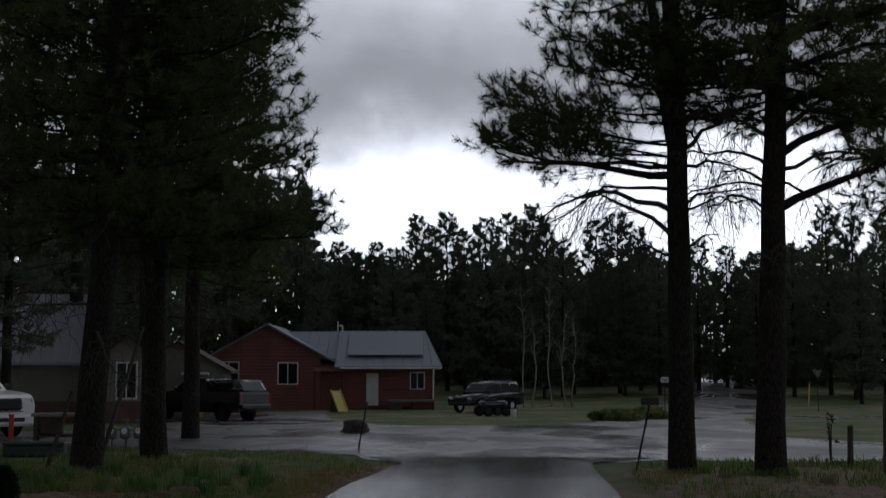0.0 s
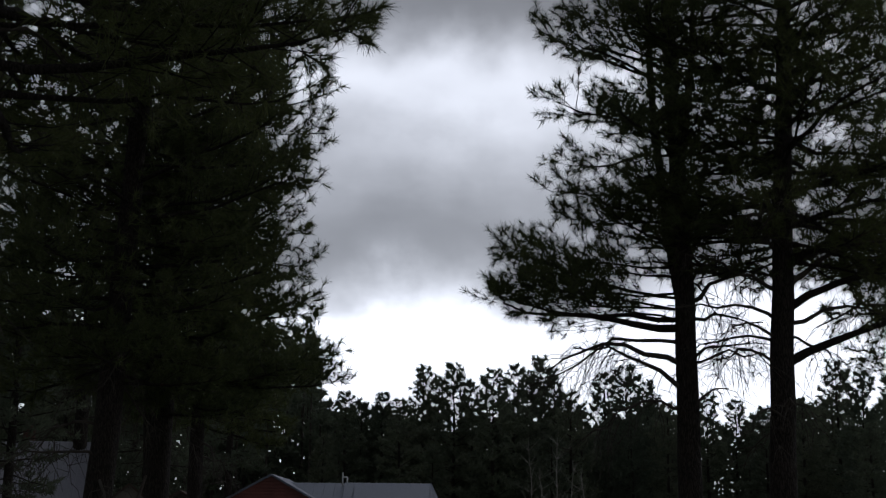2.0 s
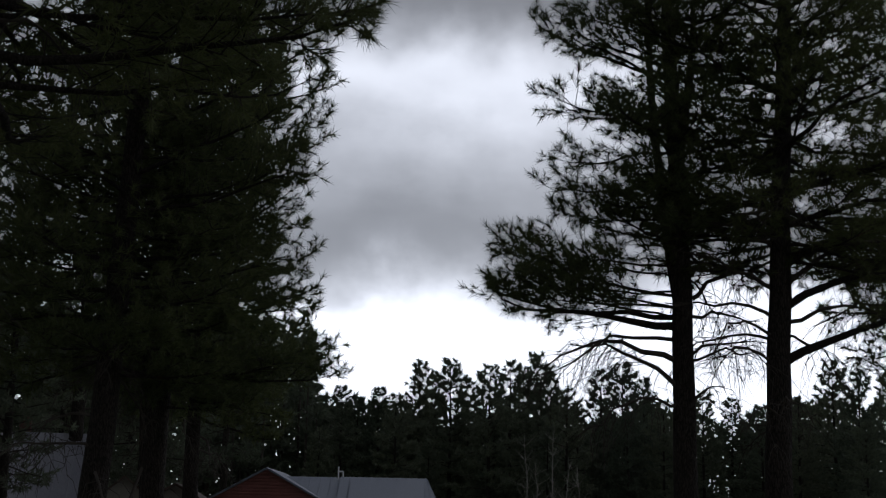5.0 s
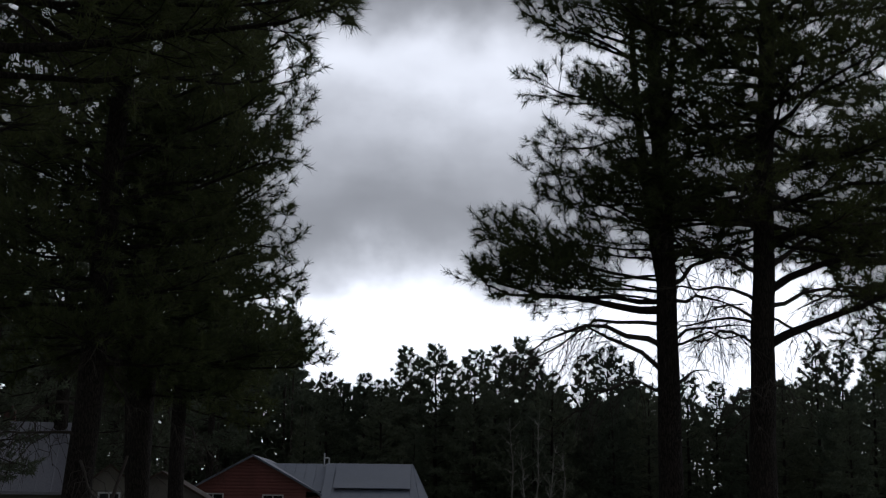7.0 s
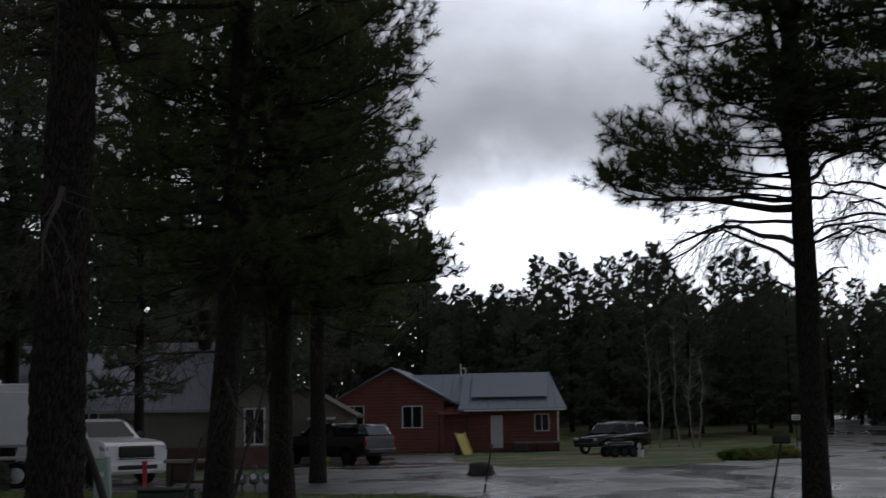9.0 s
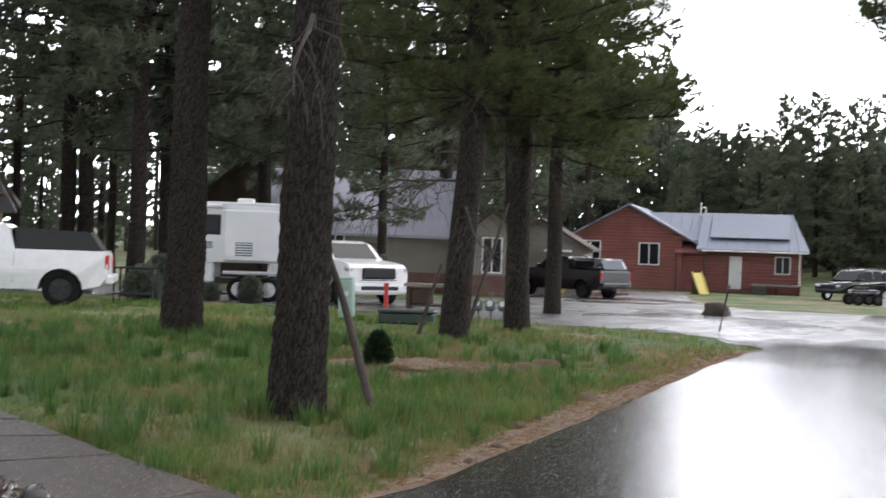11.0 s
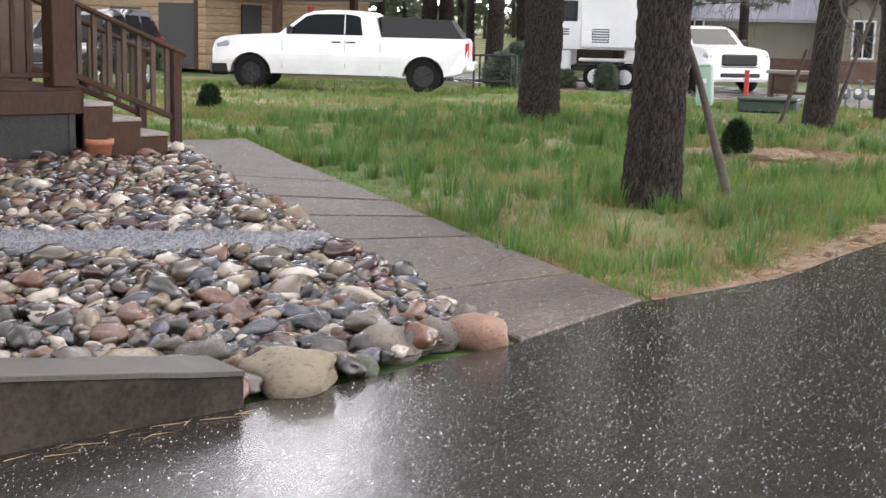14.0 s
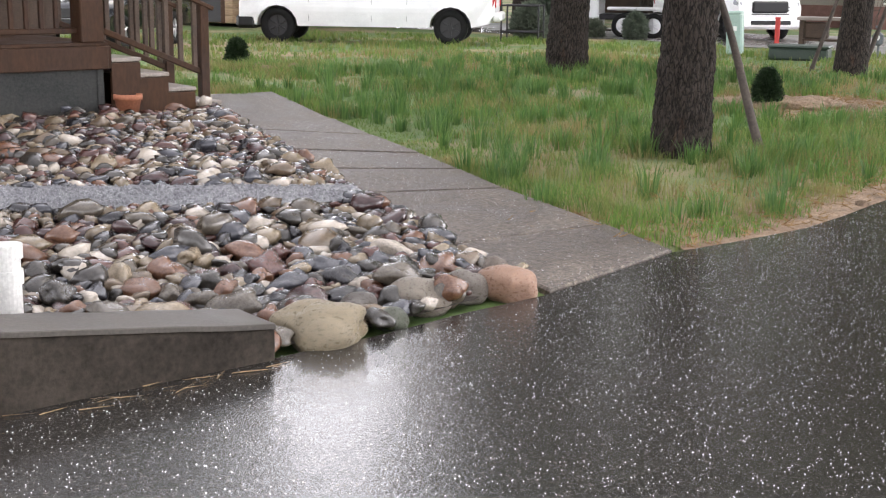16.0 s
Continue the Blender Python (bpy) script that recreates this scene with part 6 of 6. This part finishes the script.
def mound():
    b = bmesh.new()
    bmesh.ops.create_icosphere(b, subdivisions=4, radius=1)
    for v in b.verts:
        v.co *= 1 + 0.35 * noise.noise(v.co * 2.2) + 0.18 * noise.noise(v.co * 6)
    b.transform(pose(*at(18.1, 16.9), 0.0, 0, 0, 15) @ Matrix.Diagonal((0.85, 0.5, 0.14, 1)))
    solo("soil_mound", b, DIRT, "heap of loose brown soil round a young conifer", "soil", smooth=True)
    rnd = random.Random(23)
    for b0, d, s in ((15.0, 16.2, 0.17), (12.0, 17.0, 0.16), (11.3, 17.6, 0.19), (10.6, 18.2, 0.2), (12.6, 16.6, 0.12), (19.9, 16.5, 0.12), (9.9, 15.2, 0.1), (9.4, 14.0, 0.11), (13.2, 10.4, 0.07), (12.4, 11.6, 0.09), (11.4, 12.2, 0.06), (14.4, 9.6, 0.06), (10.6, 13.4, 0.08), (8.2, 16.5, 0.1), (7.4, 18.0, 0.09), (3.9, 42.0, 0.5), (40.5, 21.5, 0.14), (39.2, 21.8, 0.13), (40.9, 22.2, 0.12), (-12.2, 20.8, 0.14), (-12.9, 21.4, 0.12), (-16.5, 20.2, 0.13)):
        x, y = at(b0, d)
        me = stone_mesh(rnd.randrange(99), 3, 0.6, 0.25)
        me.materials.clear()
        me.materials.append(TWIG if s > 0.4 else DIRT)
        ob = tagged(new("field_rock", me), "rough brown rock lying in the grass" if s < 0.4 else "dark lump lying at the edge of the street", "rock", "field rocks")
        ob.matrix_basis = pose(x, y, ground_z(x, y) + s * 0.2, 0, 0, rnd.uniform(0, 360)) @ Matrix.Diagonal((s, s, s, 1))


mound()


# ---- grass ----
def grass():
    rng = np.random.default_rng(77)

    def blades(name, n, xr, yr, keep, hgt, wid, mat, label, dens=None):
        x, y = rng.uniform(*xr, n), rng.uniform(*yr, n)
        ok = np.array([keep(a, b) for a, b in zip(x, y)])
        x, y = x[ok], y[ok]
        # clumps: a smooth field thins the grass and sets its height
        f = np.array([noise.noise(Vector((a * 0.45, b * 0.45, 3.0))) + 0.5 * noise.noise(Vector((a * 1.7, b * 1.7, 9.0))) for a, b in zip(x, y)])
        sel = (rng.uniform(-0.45, 0.3, len(x)) < f) | (rng.uniform(0, 1, len(x)) < (1.0 if dens else 0.22))
        x, y, f = x[sel], y[sel], f[sel]
        k = 5
        x, y, f = np.repeat(x, k) + rng.normal(0, 0.035, len(x) * k), np.repeat(y, k) + rng.normal(0, 0.035, len(y) * k), np.repeat(f, k)
        far = np.hypot(x, y)
        h = hgt * rng.uniform(0.45, 1.15, len(x)) * (0.7 + 0.9 * np.clip(f, -0.5, 0.7))
        w = wid * (0.6 + far / 22.0)
        z = np.where(y < 20, 0.0, np.where(y < 65, -0.5 * (y - 20) / 45, -0.5))
        a = rng.uniform(0, 2 * np.pi, len(x))
        o = np.stack([x, y, z - 0.01], 1)
        s = np.stack([np.cos(a), np.sin(a), 0 * a], 1) * w[:, None] / 2
        ln = rng.normal(0, 0.32, (len(x), 2)) * h[:, None]
        mid = o + np.stack([ln[:, 0] * 0.3, ln[:, 1] * 0.3, h * 0.6], 1)
        tip = o + np.stack([ln[:, 0], ln[:, 1], h], 1)
        v = np.stack([o - s, o + s, mid + s * 0.7, mid - s * 0.7, tip], 1).reshape(-1, 3)
        i = np.arange(len(x))[:, None] * 5
        t = np.concatenate([i + [0, 1, 2], i + [0, 2, 3], i + [3, 2, 4]])
        tagged(new(name, raw_mesh(name, v, t, mat)), label, "grass", kind="stuff")

    walk_r = WALK_R + [(-14, 15.4)]

    def lawn(x, y):
        if x < -11.2 and y < 13.2 + (-11.2 - x) * 0.5:
            return y > 12.6 and x > -17
        edge = np.interp(x, [p[0] for p in walk_r][::-1], [p[1] for p in walk_r][::-1]) + 0.06
        if y < edge:
            return False
        lim = np.interp(y, [6.9, 8.1, 11.5, 14.8, 18, 24.0, 27], [-2.9, -2.62, -2.5, -2.2, -1.75, -0.95, -3.2])
        if inside([(-6.0, 15.4), (-4.5, 14.8), (-3.5, 15.8), (-3.6, 17.3), (-5.0, 17.8), (-6.3, 16.8)], x, y):
            return False
        return x < lim and not inside(ROAD, x, y)

    blades("lawn_grass", 22000, (-16, -0.8), (6.9, 18), lawn, 0.185, 0.008, BLADE, "long wet green meadow grass")
    blades("lawn_grass", 9000, (-24, -0.8), (17, 31), lawn, 0.18, 0.010, BLADE, "long wet green meadow grass")
    for k, (tx0, ty0) in enumerate([(-4.52, 11.05), (-10.05, 19.45), (-6.15, 22.4), (-5.75, 25.9), (3.97, 21.6), (5.31, 21.1)]):
        blades("trunk_grass", 260, (tx0 - 0.5, tx0 + 0.5), (ty0 - 0.5, ty0 + 0.5), lambda x, y: 0.04 < (x - tx0) ** 2 + (y - ty0) ** 2 < 0.25, 0.22, 0.009, BLADE, "long grass round the foot of a pine")
    def edge_band(x, y):
        if not lawn(x, y):
            return False
        e = np.interp(x, [p[0] for p in walk_r][::-1], [p[1] for p in walk_r][::-1])
        lim = np.interp(y, [6.9, 8.1, 11.5, 14.8, 18, 24.0], [-2.9, -2.62, -2.5, -2.2, -1.75, -0.95])
        return y < e + 0.6 or x > lim - 0.35
    for k in range(1):
        blades("edge_grass", 26000, (-11.5, -1.4), (6.9, 18), edge_band, 0.15, 0.007, BLADE, "short green grass along the path and drive", 1)
    blades("dry_grass", 7000, (-16, -1.0), (7, 24), lawn, 0.15, 0.007, DRYBLADE, "pale dry grass stalks among green")
    # separate tall tufts
    cx, cy = rng.uniform(-13, -2.4, 480), rng.uniform(7.2, 21, 480)
    ok = np.array([lawn(p, q) for p, q in zip(cx, cy)])
    cx, cy = cx[ok], cy[ok]
    cr = rng.uniform(0.05, 0.16, len(cx))
    k = 44
    a = rng.uniform(0, 2 * np.pi, len(cx) * k)
    rr = np.repeat(cr, k) * np.sqrt(rng.uniform(0, 1, len(a)))
    px, py = np.repeat(cx, k) + rr * np.cos(a), np.repeat(cy, k) + rr * np.sin(a)
    h = rng.uniform(0.12, 0.30, len(a)) * np.repeat(rng.uniform(0.7, 1.2, len(cx)), k)
    o = np.stack([px, py, np.full(len(a), -0.01)], 1)
    w = np.stack([-np.sin(a), np.cos(a), 0 * a], 1) * (0.004 + 0.0002 * np.hypot(px, py))[:, None]
    out = np.stack([np.cos(a), np.sin(a), 0 * a], 1) * (h * rng.uniform(0.1, 0.6, len(a)))[:, None]
    up = np.stack([0 * a, 0 * a, h], 1)
    v = np.stack([o - w, o + w, o + out * 0.35 + up * 0.65 + w * 0.7, o + out * 0.35 + up * 0.65 - w * 0.7, o + out + up], 1).reshape(-1, 3)
    i = np.arange(len(a))[:, None] * 5
    tagged(new("grass_tufts", raw_mesh("grass_tufts", v, np.concatenate([i + [0, 1, 2], i + [0, 2, 3], i + [3, 2, 4]]), TUFT)), "tall deep green grass tufts on the lawn", "grass", kind="stuff")
    # fallen needles and straw on the shoulder and the bare soil
    n = 9000
    px, py = rng.uniform(-6.8, -0.8, n), rng.uniform(6.95, 22, n)
    lim = np.interp(py, [6.9, 8.1, 11.5, 14.8, 18, 24.0], [-2.86, -2.42, -2.05, -1.72, -1.45, -0.75])
    gap = lim - px
    ok = ((gap > 0.02) & (gap < rng.uniform(0.1, 1.5, n))) | np.array([inside([(-6.6, 15.2), (-4.4, 14.4), (-3.2, 15.6), (-3.3, 17.6), (-5.0, 18.2), (-6.8, 17.0)], p, q) for p, q in zip(px, py)])
    px, py = px[ok], py[ok]
    o = np.stack([px, py, rng.uniform(0.014, 0.05, len(px))], 1)
    w = np.stack([rng.normal(size=len(px)), rng.normal(size=len(px)), rng.normal(0, 0.12, len(px))], 1)
    tagged(new("needle_litter", needle_mesh("needle_litter", o, w, 3, 0.13, 0.008, 0.25, LITTER, rng, 0.05)), "orange fallen needles along the asphalt edge", "needles", kind="stuff")
    right = lambda x, y: x > np.interp(y, [8, 17, 21, 24, 26], [3.0, 2.75, 3.0, 3.6, 6.5]) and not inside(ROAD, x, y) and not inside(DRIVE, x, y)
    blades("verge_grass", 3500, (2.6, 12), (13, 25.5), right, 0.2, 0.010, BLADE, "long grass on the roadside verge")


grass()


# ---- hail ----
def hail():
    rng = np.random.default_rng(5)
    base = np.array([(1, 0, 0), (-1, 0, 0), (0, 1, 0), (0, -1, 0), (0, 0, 1), (0, 0, -0.4)], float)
    tri = np.array([(0, 2, 4), (2, 1, 4), (1, 3, 4), (3, 0, 4)])

    def scatter(name, n, xr, yr, keep, z, label, size=1.0):
        x, y = rng.uniform(*xr, n), rng.uniform(*yr, n)
        ok = np.array([keep(a, b) for a, b in zip(x, y)])
        x, y = x[ok], y[ok]
        r = rng.choice([0.0015, 0.0021, 0.0028, 0.0036], len(x), p=[0.45, 0.37, 0.14, 0.04]) * size
        c = np.stack([x, y, z + r * 0.7], 1)
        v = (base[None] * r[:, None, None] + c[:, None]).reshape(-1, 3)
        t = (tri[None] + 6 * np.arange(len(x))[:, None, None]).reshape(-1, 3)
        tagged(new(name, raw_mesh(name, v, t, ICE, True)), label, "hail", kind="stuff")

    drive = lambda x, y: inside(DRIVE, x, y)
    path = WALK_L + WALK_R[::-1]
    scatter("hail_pellets", 38000, (-3.6, 3.0), (1.5, 12), drive, 0.03, "white hail pellets scattered on wet asphalt", 0.85)
    scatter("hail_pellets", 16000, (-11, -2.8), (5.6, 13), lambda x, y: inside(path, x, y), 0.047, "white hail pellets scattered on the footpath", 1.2)
    scatter("hail_pellets", 15000, (-8.9, -5.1), (4, 7.4), lambda x, y: inside(GRAVEL_STRIP, x, y), 0.116, "white hail pellets on the gravel strip", 1.4)


    # pebbles on the shoulder and the bare soil
    SH = [(-2.9, 7.2), (-3.4, 8.0), (-3.2, 11.5), (-2.8, 15), (-2.2, 19), (-1.3, 23.4), (-0.8, 23.6), (-1.45, 17.8), (-1.75, 14.8), (-2.06, 11.5), (-2.45, 8.1)]
    PA = [(-6.6, 15.2), (-4.4, 14.4), (-3.2, 15.6), (-3.3, 17.6), (-5.0, 18.2), (-6.8, 17.0)]
    n = 5200
    x, y = rng.uniform(-6.8, -0.8, n), rng.uniform(7, 24, n)
    ok = np.array([inside(SH, a, b) or inside(PA, a, b) for a, b in zip(x, y)])
    x, y = x[ok], y[ok]
    r = 0.008 + 0.022 * rng.uniform(0, 1, len(x)) ** 3
    c = np.stack([x, y, 0.012 + r * 0.3], 1)
    v = (base[None] * (r[:, None, None] * rng.uniform(0.6, 1.2, (len(x), 6, 1))) + c[:, None]).reshape(-1, 3)
    t = (tri[None] + 6 * np.arange(len(x))[:, None, None]).reshape(-1, 3)
    tagged(new("pebbles", raw_mesh("pebbles", v, t, DIRT, False)), "loose pebbles on the gravel shoulder", "pebbles", kind="stuff")
    n = 7000
    x, y = rng.uniform(-8.95, -5.0, n), rng.uniform(3.9, 7.4, n)
    ok = np.array([inside(GRAVEL_STRIP, a, b) for a, b in zip(x, y)])
    x, y = x[ok], y[ok]
    r = rng.uniform(0.008, 0.02, len(x))
    c = np.stack([x, y, 0.112 + r * 0.2], 1)
    v = (base[None] * (r[:, None, None] * rng.uniform(0.6, 1.2, (len(x), 6, 1))) + c[:, None]).reshape(-1, 3)
    t = (tri[None] + 6 * np.arange(len(x))[:, None, None]).reshape(-1, 3)
    tagged(new("gravel_chips", raw_mesh("gravel_chips", v, t, DARKGRAVEL, False)), "wet grey gravel chips in the strip", "gravel", kind="stuff")
    # fallen pine needles on the asphalt by the wall
    n = 36
    u = rng.uniform(0, 1, n)
    o = np.stack([-3.28 - 0.45 * u + rng.normal(0, 0.05, n), 3.8 - 1.25 * u + rng.normal(0, 0.06, n), np.full(n, 0.036)], 1)
    w = np.stack([0.3 + rng.normal(0, 0.35, n), np.full(n, 0.95), np.zeros(n)], 1)
    w[:, 2] = 0
    q = needle_mesh("fallen_needles", o, w, 1, 0.13, 0.003, 0.0, STRAW, rng, 0.0)
    tagged(new("fallen_needles", q), "pale fallen pine needles along the wall", "needles", kind="stuff")


hail()
